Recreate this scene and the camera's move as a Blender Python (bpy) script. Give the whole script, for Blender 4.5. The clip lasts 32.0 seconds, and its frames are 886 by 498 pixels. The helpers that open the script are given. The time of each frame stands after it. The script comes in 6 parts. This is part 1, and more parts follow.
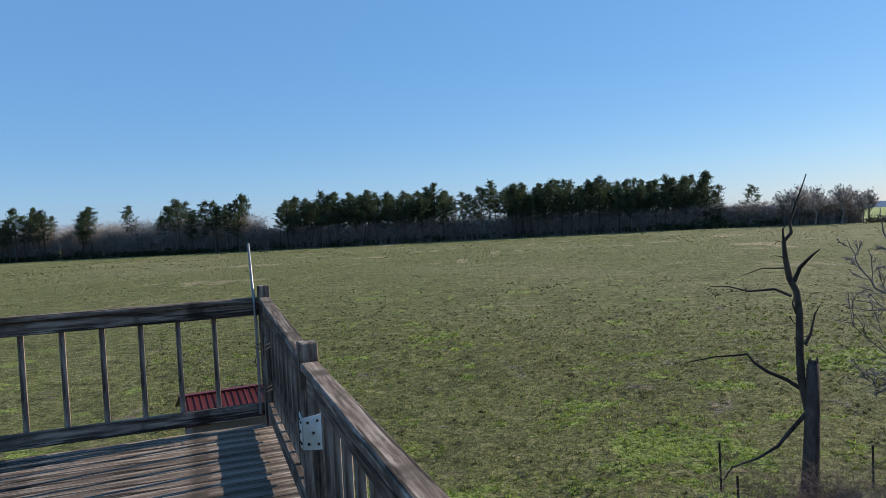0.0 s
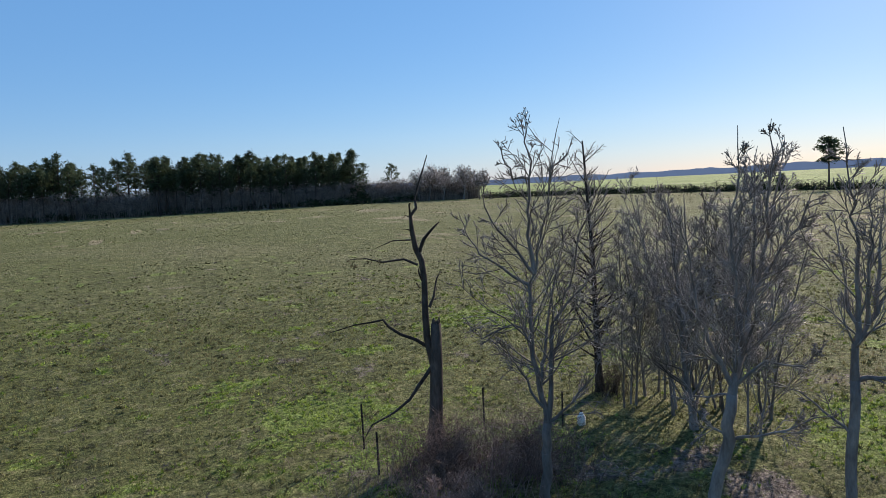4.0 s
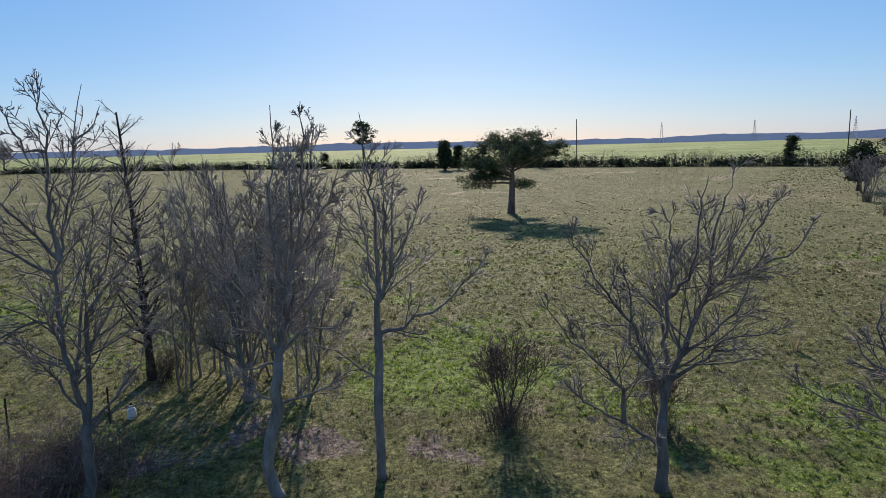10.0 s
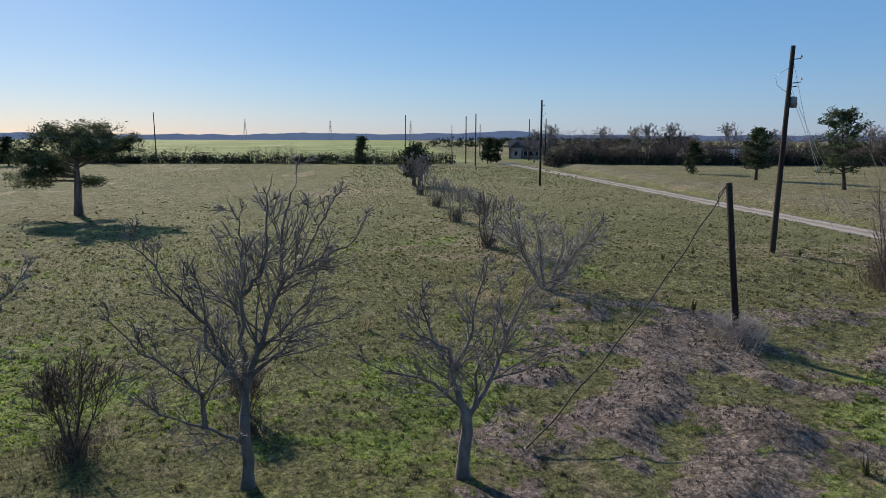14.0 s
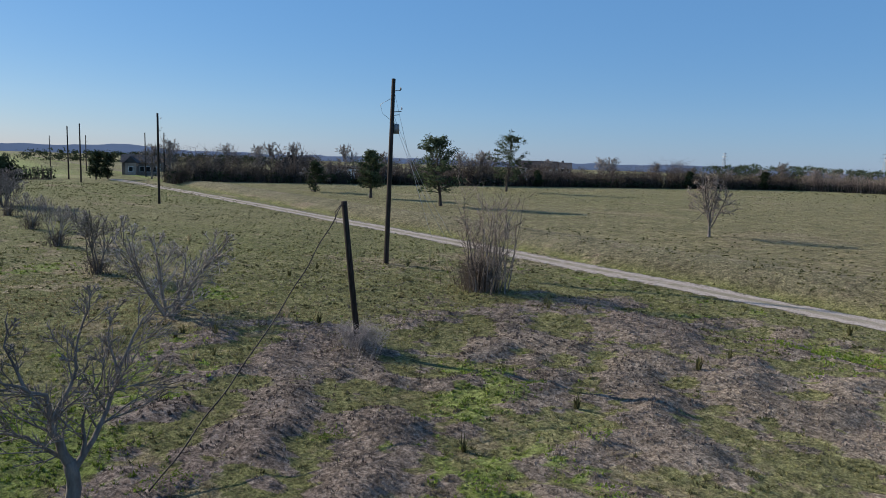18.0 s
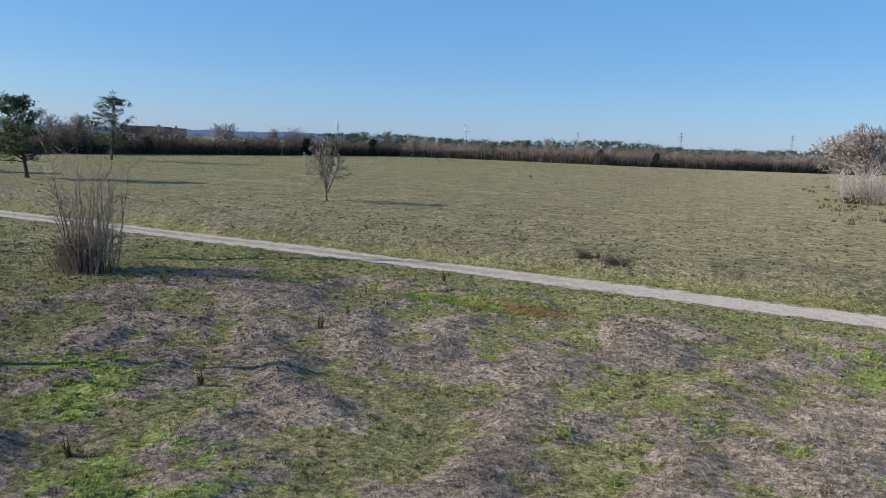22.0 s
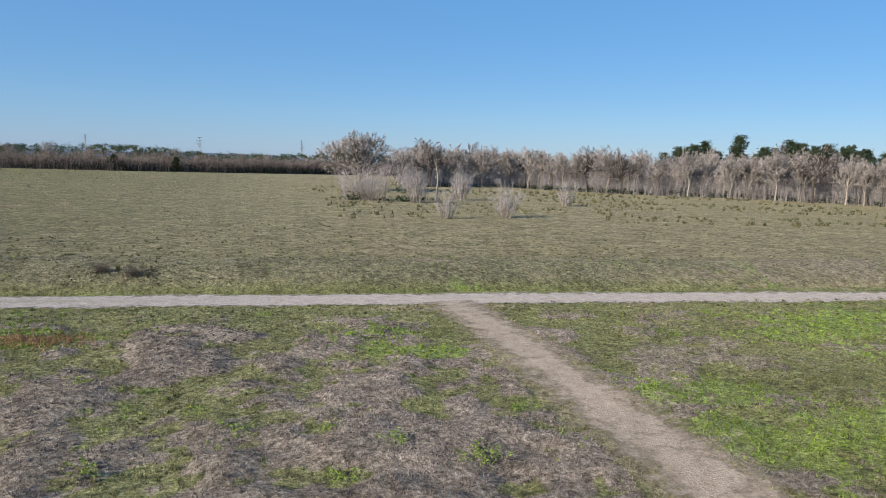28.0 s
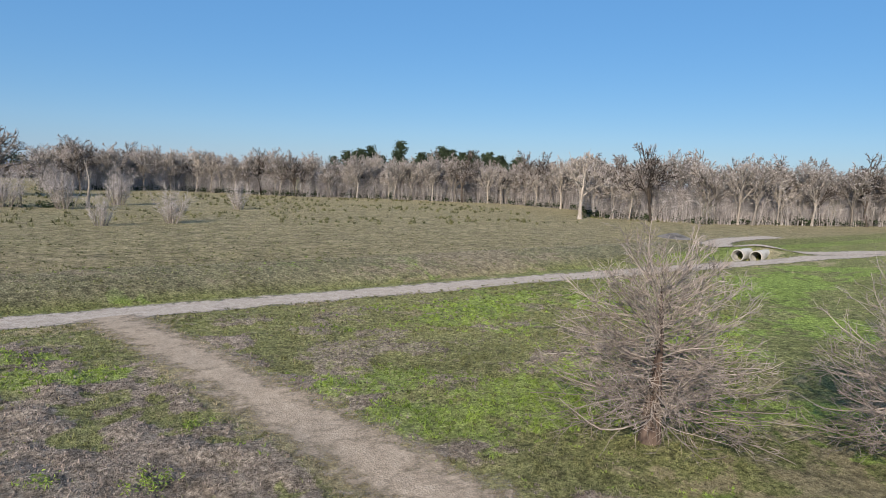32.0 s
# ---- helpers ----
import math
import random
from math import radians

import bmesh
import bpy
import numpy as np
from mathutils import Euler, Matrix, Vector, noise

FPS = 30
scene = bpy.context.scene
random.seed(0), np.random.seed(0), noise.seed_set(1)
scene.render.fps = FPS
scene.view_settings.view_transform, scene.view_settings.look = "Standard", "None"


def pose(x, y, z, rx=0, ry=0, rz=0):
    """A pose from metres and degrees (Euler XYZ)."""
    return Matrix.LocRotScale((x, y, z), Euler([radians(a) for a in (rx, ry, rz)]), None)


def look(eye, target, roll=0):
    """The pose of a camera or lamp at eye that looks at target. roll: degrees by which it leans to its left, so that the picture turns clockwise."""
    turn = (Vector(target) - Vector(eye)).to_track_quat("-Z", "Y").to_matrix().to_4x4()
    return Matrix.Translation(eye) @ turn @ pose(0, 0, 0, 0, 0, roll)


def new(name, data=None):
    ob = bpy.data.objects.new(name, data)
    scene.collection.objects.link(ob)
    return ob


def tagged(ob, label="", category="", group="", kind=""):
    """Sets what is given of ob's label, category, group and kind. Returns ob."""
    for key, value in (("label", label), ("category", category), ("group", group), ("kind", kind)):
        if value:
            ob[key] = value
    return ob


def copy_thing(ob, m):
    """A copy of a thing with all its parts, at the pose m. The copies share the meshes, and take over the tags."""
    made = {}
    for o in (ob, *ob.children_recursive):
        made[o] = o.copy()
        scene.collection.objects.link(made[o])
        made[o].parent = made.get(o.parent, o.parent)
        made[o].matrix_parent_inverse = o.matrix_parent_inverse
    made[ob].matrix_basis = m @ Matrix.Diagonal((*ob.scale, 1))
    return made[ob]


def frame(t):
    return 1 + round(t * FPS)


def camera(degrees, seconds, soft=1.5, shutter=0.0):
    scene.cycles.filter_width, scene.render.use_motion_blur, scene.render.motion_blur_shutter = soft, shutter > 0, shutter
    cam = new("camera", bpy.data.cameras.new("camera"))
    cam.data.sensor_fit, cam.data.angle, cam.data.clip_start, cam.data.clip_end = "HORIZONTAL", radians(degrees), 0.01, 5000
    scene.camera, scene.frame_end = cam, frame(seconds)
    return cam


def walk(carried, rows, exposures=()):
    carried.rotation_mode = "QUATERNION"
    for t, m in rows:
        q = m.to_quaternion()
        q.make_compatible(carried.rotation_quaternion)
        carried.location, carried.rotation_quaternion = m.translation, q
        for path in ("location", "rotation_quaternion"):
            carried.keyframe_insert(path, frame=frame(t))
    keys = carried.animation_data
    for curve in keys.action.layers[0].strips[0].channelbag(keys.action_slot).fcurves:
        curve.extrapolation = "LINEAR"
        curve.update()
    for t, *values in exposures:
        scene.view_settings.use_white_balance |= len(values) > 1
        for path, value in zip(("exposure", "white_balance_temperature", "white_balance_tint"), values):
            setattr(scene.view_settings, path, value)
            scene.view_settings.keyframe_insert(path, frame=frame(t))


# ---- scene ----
cam = camera(65.61, 32.0, soft=0.6)
PATH = [
    (0.0, (0.005, -0.002, 6.207), (-1.263, 19.946, 5.538), -2.92),
    (0.5, (0.032, -0.004, 6.207), (-0.386, 19.979, 5.498), -2.99),
    (1.0, (0.072, -0.009, 6.204), (1.125, 19.945, 5.342), -2.94),
    (1.5, (0.098, 0.004, 6.202), (2.675, 19.812, 5.199), -2.75),
    (2.0, (0.138, 0.005, 6.199), (3.480, 19.687, 4.993), -2.64),
    (2.5, (0.173, 0.011, 6.196), (4.690, 19.443, 4.791), -2.76),
    (3.0, (0.191, 0.011, 6.195), (6.404, 18.958, 4.643), -2.60),
    (3.5, (0.209, 0.012, 6.203), (7.522, 18.548, 4.498), -2.71),
    (5.5, (0.298, -0.020, 6.204), (11.314, 16.523, 3.969), -2.76),
    (6.0, (0.313, -0.017, 6.210), (12.072, 15.997, 3.912), -2.52),
    (6.5, (0.323, -0.023, 6.202), (12.916, 15.334, 3.843), -2.38),
    (7.0, (0.339, -0.029, 6.201), (13.633, 14.714, 3.768), -2.24),
    (7.5, (0.359, -0.035, 6.205), (14.663, 13.709, 3.654), -2.12),
    (8.0, (0.386, -0.041, 6.200), (15.803, 12.407, 3.482), -2.00),
    (8.5, (0.404, -0.058, 6.196), (16.436, 11.573, 3.415), -1.84),
    (9.0, (0.432, -0.078, 6.193), (17.041, 10.693, 3.343), -1.66),
    (9.5, (0.451, -0.099, 6.187), (17.460, 10.012, 3.276), -1.47),
    (10.0, (0.470, -0.121, 6.185), (17.653, 9.666, 3.196), -1.42),
    (10.5, (0.484, -0.151, 6.186), (18.136, 8.739, 3.126), -1.15),
    (11.0, (0.497, -0.204, 6.192), (18.638, 7.631, 3.107), -1.02),
    (11.5, (0.513, -0.276, 6.190), (19.151, 6.234, 2.988), -0.79),
    (12.0, (0.532, -0.344, 6.196), (19.298, 5.740, 2.908), -0.78),
    (12.5, (0.568, -0.385, 6.200), (19.488, 5.180, 2.870), -0.77),
    (13.0, (0.643, -0.399, 6.198), (20.106, 2.729, 2.821), -0.18),
    (13.5, (0.681, -0.420, 6.186), (20.386, 0.376, 2.859), -0.13),
    (14.0, (0.695, -0.423, 6.177), (20.392, -1.740, 2.968), 0.18),
    (14.5, (0.691, -0.422, 6.169), (20.322, -2.751, 3.138), 0.38),
    (15.0, (0.679, -0.439, 6.165), (20.126, -4.154, 3.330), 0.75),
    (15.5, (0.683, -0.472, 6.167), (19.652, -6.235, 3.530), 1.37),
    (17.5, (0.669, -0.555, 6.193), (17.452, -11.146, 3.713), 1.87),
    (18.0, (0.664, -0.574, 6.210), (17.060, -11.748, 3.699), 1.91),
    (18.5, (0.648, -0.600, 6.200), (16.733, -12.215, 3.679), 2.06),
    (19.0, (0.630, -0.630, 6.195), (16.451, -12.587, 3.602), 1.93),
    (19.5, (0.609, -0.662, 6.190), (16.004, -13.123, 3.414), 1.70),
    (20.0, (0.583, -0.696, 6.183), (15.589, -13.597, 3.294), 1.60),
    (20.5, (0.567, -0.748, 6.166), (14.640, -14.633, 3.136), 1.89),
    (21.0, (0.598, -0.821, 6.154), (12.428, -16.632, 2.985), 2.58),
    (21.5, (0.626, -0.862, 6.163), (10.444, -17.998, 3.006), 2.28),
    (22.0, (0.625, -0.893, 6.165), (8.947, -18.823, 3.118), 2.34),
    (22.5, (0.621, -0.906, 6.167), (8.121, -19.214, 3.240), 2.20),
    (23.0, (0.604, -0.933, 6.166), (6.717, -19.758, 3.301), 2.34),
    (23.5, (0.595, -0.953, 6.162), (5.086, -20.241, 3.372), 2.67),
    (24.0, (0.579, -0.964, 6.157), (3.590, -20.547, 3.426), 2.69),
    (24.5, (0.564, -0.967, 6.151), (2.602, -20.674, 3.421), 2.46),
    (25.0, (0.524, -0.975, 6.148), (1.351, -20.778, 3.467), 2.15),
    (25.5, (0.492, -0.980, 6.144), (0.180, -20.800, 3.480), 2.14),
    (26.0, (0.464, -0.996, 6.142), (-1.255, -20.753, 3.547), 2.19),
    (26.5, (0.439, -1.010, 6.155), (-2.758, -20.591, 3.635), 2.40),
    (28.5, (0.378, -1.027, 6.172), (-4.660, -20.233, 3.769), 1.85),
    (29.0, (0.349, -1.038, 6.172), (-5.725, -19.940, 3.762), 1.99),
    (29.5, (0.313, -1.044, 6.168), (-6.995, -19.502, 3.738), 2.03),
    (30.0, (0.278, -1.067, 6.169), (-8.638, -18.791, 3.649), 2.27),
    (30.5, (0.260, -1.076, 6.161), (-9.760, -18.214, 3.740), 2.32),
    (31.0, (0.244, -1.080, 6.159), (-10.414, -17.849, 3.881), 2.20),
    (31.5, (0.226, -1.071, 6.154), (-11.577, -17.075, 4.019), 2.17),
    (32.0, (0.203, -1.066, 6.144), (-12.525, -16.360, 4.123), 2.18),
]
EXPOSURES = [(0, 0.62, 6500, 13), (3, 0.58, 6550, 15), (6, 0.52, 6550, 17), (9, 0.48, 6500, 18), (13, 0.36, 6500, 17), (16, 0.28, 6400, 15), (19, 0.36, 6350, 14), (22, 0.56, 6250, 13), (26, 0.53, 6250, 12), (32, 0.38, 6300, 12)]
walk(cam, [(t, look(eye, target, roll)) for t, eye, target, roll in PATH], EXPOSURES)

# ---- world and sun ----
SUN_EL, SUN_AZ = radians(24.5), radians(30.5)
SUN_DIR = Vector((math.cos(SUN_AZ) * math.cos(SUN_EL), math.sin(SUN_AZ) * math.cos(SUN_EL), math.sin(SUN_EL)))
world = bpy.data.worlds.new("world")
scene.world = world
world.use_nodes = True
wn = world.node_tree
sky = wn.nodes.new("ShaderNodeTexSky")
sky.sky_type = "NISHITA"
sky.sun_disc = False
sky.sun_elevation = SUN_EL
sky.sun_rotation = radians(90) - SUN_AZ
sky.air_density, sky.dust_density, sky.ozone_density = 1.0, 0.2, 3.0
wn.nodes["Background"].inputs[1].default_value = 0.068
vivid = wn.nodes.new("ShaderNodeHueSaturation")
vivid.inputs["Saturation"].default_value = 1.3
wn.links.new(sky.outputs[0], vivid.inputs["Color"])
veil = wn.nodes.new("ShaderNodeMix")
veil.data_type = "RGBA"
veil.clamp_result = False
veil.inputs[0].default_value = 0.5
veil.inputs[7].default_value = (2.2, 5.0, 9.4, 1)
wn.links.new(vivid.outputs[0], veil.inputs[6])
wn.links.new(veil.outputs[2], wn.nodes["Background"].inputs[0])
sun_data = bpy.data.lights.new("sun", "SUN")
sun_data.energy, sun_data.angle, sun_data.color = 5.0, radians(0.53), (1.0, 0.88, 0.70)
sun = new("sun", sun_data)
sun.rotation_mode = "QUATERNION"
sun.rotation_quaternion = SUN_DIR.to_track_quat("Z", "Y")
sun.location = (60, 45, 60)


# ---- materials ----
def mat(name, rough=0.9, metal=0.0):
    m = bpy.data.materials.new(name)
    m.use_nodes = True
    b = m.node_tree.nodes["Principled BSDF"]
    b.inputs["Roughness"].default_value = rough
    b.inputs["Metallic"].default_value = metal
    b.inputs["Specular IOR Level"].default_value = 0.15
    b.inputs["Diffuse Roughness"].default_value = 0.15
    return m, m.node_tree, b


def nd(nt, kind, **values):
    n = nt.nodes.new(kind)
    for k, v in values.items():
        n.inputs[k.replace("_", " ")].default_value = v
    return n


def coords(nt, scale=(1, 1, 1), object_space=False):
    c = nt.nodes.new("ShaderNodeTexCoord" if object_space else "ShaderNodeNewGeometry")
    mp = nt.nodes.new("ShaderNodeMapping")
    mp.inputs["Scale"].default_value = scale
    nt.links.new(c.outputs["Object" if object_space else "Position"], mp.inputs[0])
    return mp.outputs[0]


def noise_tex(nt, vec, scale, detail=5, rough=0.6):
    n = nd(nt, "ShaderNodeTexNoise", Scale=scale, Detail=detail, Roughness=rough)
    nt.links.new(vec, n.inputs["Vector"])
    return n.outputs["Fac"]


def ramp(nt, fac, stops):
    r = nt.nodes.new("ShaderNodeValToRGB")
    e = r.color_ramp.elements
    while len(e) < len(stops):
        e.new(0.5)
    for el, (p, c) in zip(e, stops):
        el.position = p
        el.color = (*c, 1) if len(c) == 3 else c
    nt.links.new(fac, r.inputs[0])
    return r.outputs[0]


def step(nt, fac, lo, hi):
    r = nt.nodes.new("ShaderNodeMapRange")
    r.interpolation_type = "SMOOTHSTEP"
    r.inputs[1].default_value, r.inputs[2].default_value = lo, hi
    nt.links.new(fac, r.inputs[0])
    return r.outputs[0]


def mix(nt, fac, a, b, mode="MIX"):
    n = nt.nodes.new("ShaderNodeMix")
    n.data_type, n.blend_type = "RGBA", mode
    for sock, v in ((n.inputs[0], fac), (n.inputs[6], a), (n.inputs[7], b)):
        if isinstance(v, (int, float)):
            sock.default_value = v
        elif isinstance(v, tuple):
            sock.default_value = (*v, 1)
        else:
            nt.links.new(v, sock)
    return n.outputs[2]


def calc(nt, op, a, b=0.0):
    n = nt.nodes.new("ShaderNodeMath")
    n.operation = op
    for sock, v in ((n.inputs[0], a), (n.inputs[1], b)):
        if isinstance(v, (int, float)):
            sock.default_value = v
        else:
            nt.links.new(v, sock)
    return n.outputs[0]


def bump(nt, b, fac, strength, distance):
    n = nt.nodes.new("ShaderNodeBump")
    n.inputs["Strength"].default_value, n.inputs["Distance"].default_value = strength, distance
    nt.links.new(fac, n.inputs["Height"])
    nt.links.new(n.outputs[0], b.inputs["Normal"])


def random_of(nt, island=False):
    n = nt.nodes.new("ShaderNodeNewGeometry" if island else "ShaderNodeObjectInfo")
    return n.outputs["Random Per Island" if island else "Random"]


def simple(name, a, b, scale, rough=0.9, stretch=(1, 1, 1), relief=0.3, depth=0.01, island=False, metal=0.0, own=True, third=None, glow=0.0):
    """Two-colour noise material with relief and per-piece variation."""
    m, nt, bs = mat(name, rough, metal)
    v = coords(nt, stretch, own)
    f1, f2 = noise_tex(nt, v, scale), noise_tex(nt, v, scale * 0.13, 3)
    c = ramp(nt, f1, [(0.3, a), (0.7, b)])
    c = mix(nt, step(nt, f2, 0.4, 0.75), c, third or tuple(0.6 * x for x in a))
    k = calc(nt, "ADD", calc(nt, "MULTIPLY", random_of(nt, island), 0.9), 0.55)
    n = nt.nodes.new("ShaderNodeVectorMath")
    n.operation = "SCALE"
    nt.links.new(c, n.inputs[0])
    nt.links.new(k, n.inputs[3])
    nt.links.new(n.outputs[0], bs.inputs["Base Color"])
    bump(nt, bs, f1, relief, depth)
    if glow:
        # thin leaves let the sun through
        thin, both = nt.nodes.new("ShaderNodeBsdfTranslucent"), nt.nodes.new("ShaderNodeMixShader")
        nt.links.new(n.outputs[0], thin.inputs[0])
        both.inputs[0].default_value = glow
        nt.links.new(bs.outputs[0], both.inputs[1])
        nt.links.new(thin.outputs[0], both.inputs[2])
        nt.links.new(both.outputs[0], nt.nodes["Material Output"].inputs[0])
    return m


def ground_material():
    m, nt, bs = mat("pasture", 0.95)
    v = coords(nt)
    sep = nt.nodes.new("ShaderNodeSeparateXYZ")
    nt.links.new(v, sep.inputs[0])
    X, Y = sep.outputs[0], sep.outputs[1]
    fine, mid, big = noise_tex(nt, v, 9.0, 6, 0.7), noise_tex(nt, v, 1.1, 5, 0.65), noise_tex(nt, v, 0.16, 4, 0.6)
    vast = noise_tex(nt, v, 0.018, 4, 0.55)
    grain = calc(nt, "ADD", calc(nt, "MULTIPLY", fine, 0.6), calc(nt, "MULTIPLY", noise_tex(nt, v, 30.0, 4, 0.8), 0.4))
    grass = ramp(nt, grain, [(0.38, (0.030, 0.036, 0.010)), (0.5, (0.135, 0.150, 0.052)), (0.62, (0.29, 0.285, 0.125))])
    lush = ramp(nt, grain, [(0.38, (0.055, 0.07, 0.013)), (0.5, (0.16, 0.215, 0.05)), (0.62, (0.29, 0.36, 0.10))])
    straw = ramp(nt, grain, [(0.36, (0.11, 0.09, 0.05)), (0.5, (0.23, 0.20, 0.115)), (0.64, (0.38, 0.335, 0.21))])
    weed = ramp(nt, grain, [(0.38, (0.060, 0.046, 0.042)), (0.5, (0.195, 0.157, 0.138)), (0.62, (0.40, 0.335, 0.295))])
    att = nt.nodes.new("ShaderNodeAttribute")
    att.attribute_name = "cover"
    sp = nt.nodes.new("ShaderNodeSeparateColor")
    nt.links.new(att.outputs["Color"], sp.inputs[0])

    def rough_mask(m, k=0.9):
        return step(nt, calc(nt, "ADD", m, calc(nt, "MULTIPLY", calc(nt, "SUBTRACT", noise_tex(nt, v, 7.0, 6, 0.75), 0.5), k)), 0.36, 0.62)

    c = mix(nt, step(nt, mid, 0.50, 0.76), grass, straw)
    # the northern pasture is grazed short and darker green
    turf = ramp(nt, calc(nt, "ADD", calc(nt, "MULTIPLY", grain, 0.5), calc(nt, "MULTIPLY", mid, 0.5)), [(0.40, (0.035, 0.042, 0.014)), (0.5, (0.105, 0.118, 0.036)), (0.62, (0.20, 0.20, 0.085))])
    c = mix(nt, calc(nt, "MULTIPLY", step(nt, Y, 8.0, 30.0), calc(nt, "MULTIPLY", step(nt, X, 178.0, 172.0), 0.7)), c, turf)
    c = mix(nt, rough_mask(sp.outputs[2], 1.2), c, straw)
    c = mix(nt, rough_mask(sp.outputs[0]), c, weed)
    c = mix(nt, rough_mask(sp.outputs[1]), c, lush)
    # the wide southern field is duller, the bank below it brown
    south = step(nt, Y, -40.5, -43.0)
    dull = ramp(nt, calc(nt, "ADD", calc(nt, "MULTIPLY", grain, 0.6), calc(nt, "MULTIPLY", mid, 0.4)), [(0.38, (0.10, 0.105, 0.045)), (0.5, (0.235, 0.20, 0.115)), (0.62, (0.39, 0.325, 0.21))])
    c = mix(nt, calc(nt, "MULTIPLY", south, calc(nt, "ADD", calc(nt, "MULTIPLY", step(nt, X, 110.0, -40.0), 0.55), 0.36)), c, dull)
    wob = calc(nt, "ADD", Y, calc(nt, "MULTIPLY", calc(nt, "SUBTRACT", mid, 0.5), 2.5))
    bank = calc(nt, "MULTIPLY", step(nt, wob, -37.2, -38.4), step(nt, wob, -43.2, -41.4))
    c = mix(nt, calc(nt, "MULTIPLY", bank, calc(nt, "MULTIPLY", step(nt, X, -75, -60), 0.4)), c, weed)
    ditch = calc(nt, "MULTIPLY", step(nt, wob, -33.4, -34.6), step(nt, wob, -37.6, -36.4))
    c = mix(nt, calc(nt, "MULTIPLY", ditch, 0.7), c, lush)
    # large-scale drift over the fields
    c = mix(nt, calc(nt, "MULTIPLY", step(nt, vast, 0.45, 0.65), 0.3), c, straw)
    # bright winter crop in the far east
    crop = ramp(nt, vast, [(0.35, (0.19, 0.23, 0.07)), (0.6, (0.27, 0.33, 0.11)), (0.7, (0.38, 0.34, 0.20))])
    c = mix(nt, calc(nt, "MULTIPLY", step(nt, X, 172.0, 178.0), step(nt, Y, -30.0, -10.0)), c, crop)
    # south-west mask dry: a front-lit brightness put into the ground colour below
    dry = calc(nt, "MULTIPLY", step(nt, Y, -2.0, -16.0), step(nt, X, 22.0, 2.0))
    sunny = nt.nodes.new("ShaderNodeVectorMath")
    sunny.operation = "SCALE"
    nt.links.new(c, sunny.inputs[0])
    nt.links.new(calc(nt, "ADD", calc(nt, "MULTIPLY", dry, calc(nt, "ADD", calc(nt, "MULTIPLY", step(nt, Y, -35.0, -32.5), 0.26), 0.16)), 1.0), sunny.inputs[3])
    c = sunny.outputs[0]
    # patchy growth and painted grass shadows: thin and rank spots a few paces across
    patchy = calc(nt, "ADD", calc(nt, "MULTIPLY", noise_tex(nt, v, 2.6, 6, 0.75), 0.75), calc(nt, "MULTIPLY", noise_tex(nt, v, 0.3, 5, 0.65), 0.25))
    rank = nt.nodes.new("ShaderNodeVectorMath")
    rank.operation = "SCALE"
    nt.links.new(c, rank.inputs[0])
    spread = nt.nodes.new("ShaderNodeMapRange")
    spread.inputs[1].default_value, spread.inputs[2].default_value = 0.38, 0.60
    spread.inputs[3].default_value, spread.inputs[4].default_value = 0.45, 1.55
    nt.links.new(patchy, spread.inputs[0])
    nt.links.new(spread.outputs[0], rank.inputs[3])
    clump = noise_tex(nt, v, 3.4, 5, 0.65)
    # dark specks between the plants: bare earth, and tussock shadows put into the colour
    specks = mix(nt, calc(nt, "MULTIPLY", step(nt, noise_tex(nt, v, 5.5, 4, 0.7), 0.57, 0.68), 0.7), rank.outputs[0], (0.035, 0.03, 0.022))
    nt.links.new(specks, bs.inputs["Base Color"])
    bump(nt, bs, calc(nt, "ADD", calc(nt, "ADD", grain, calc(nt, "MULTIPLY", mid, 0.9)), clump), 1.0, 0.22)
    return m


def gravel_material(name, a, b, grassy):
    m, nt, bs = mat(name, 0.95)
    v = coords(nt)
    vor = nd(nt, "ShaderNodeTexVoronoi", Scale=22.0)
    nt.links.new(v, vor.inputs["Vector"])
    c = mix(nt, 0.5, ramp(nt, noise_tex(nt, v, 2.2, 6), [(0.3, a), (0.7, b)]), ramp(nt, vor.outputs["Color"], [(0.2, a), (0.8, b)]))
    att = nt.nodes.new("ShaderNodeAttribute")
    att.attribute_name = "edge"
    e = att.outputs["Fac"]
    ragged = calc(nt, "ADD", e, calc(nt, "MULTIPLY", calc(nt, "SUBTRACT", noise_tex(nt, v, 1.6, 6, 0.75), 0.5), 2.2))
    g = ramp(nt, noise_tex(nt, v, 9.0, 6, 0.7), [(0.3, (0.10, 0.095, 0.045)), (0.7, (0.30, 0.265, 0.16))])
    gone = step(nt, ragged, grassy[0], grassy[1])
    # a strip of thin grass along the crown between the wheel tracks
    crown = calc(nt, "MULTIPLY", step(nt, e, 0.42, 0.12), step(nt, noise_tex(nt, v, 0.9, 5, 0.7), 0.30, 0.52))
    xyz = nt.nodes.new("ShaderNodeSeparateXYZ")
    nt.links.new(v, xyz.inputs[0])
    crown = calc(nt, "MULTIPLY", crown, step(nt, xyz.outputs[0], 0.0, 22.0))
    c = mix(nt, calc(nt, "MULTIPLY", crown, 0.85), c, g)
    nt.links.new(c, bs.inputs["Base Color"])
    bump(nt, bs, vor.outputs["Distance"], 0.5, 0.03)
    clear, both = nt.nodes.new("ShaderNodeBsdfTransparent"), nt.nodes.new("ShaderNodeMixShader")
    nt.links.new(gone, both.inputs[0])
    nt.links.new(bs.outputs[0], both.inputs[1])
    nt.links.new(clear.outputs[0], both.inputs[2])
    nt.links.new(both.outputs[0], nt.nodes["Material Output"].inputs[0])
    return m


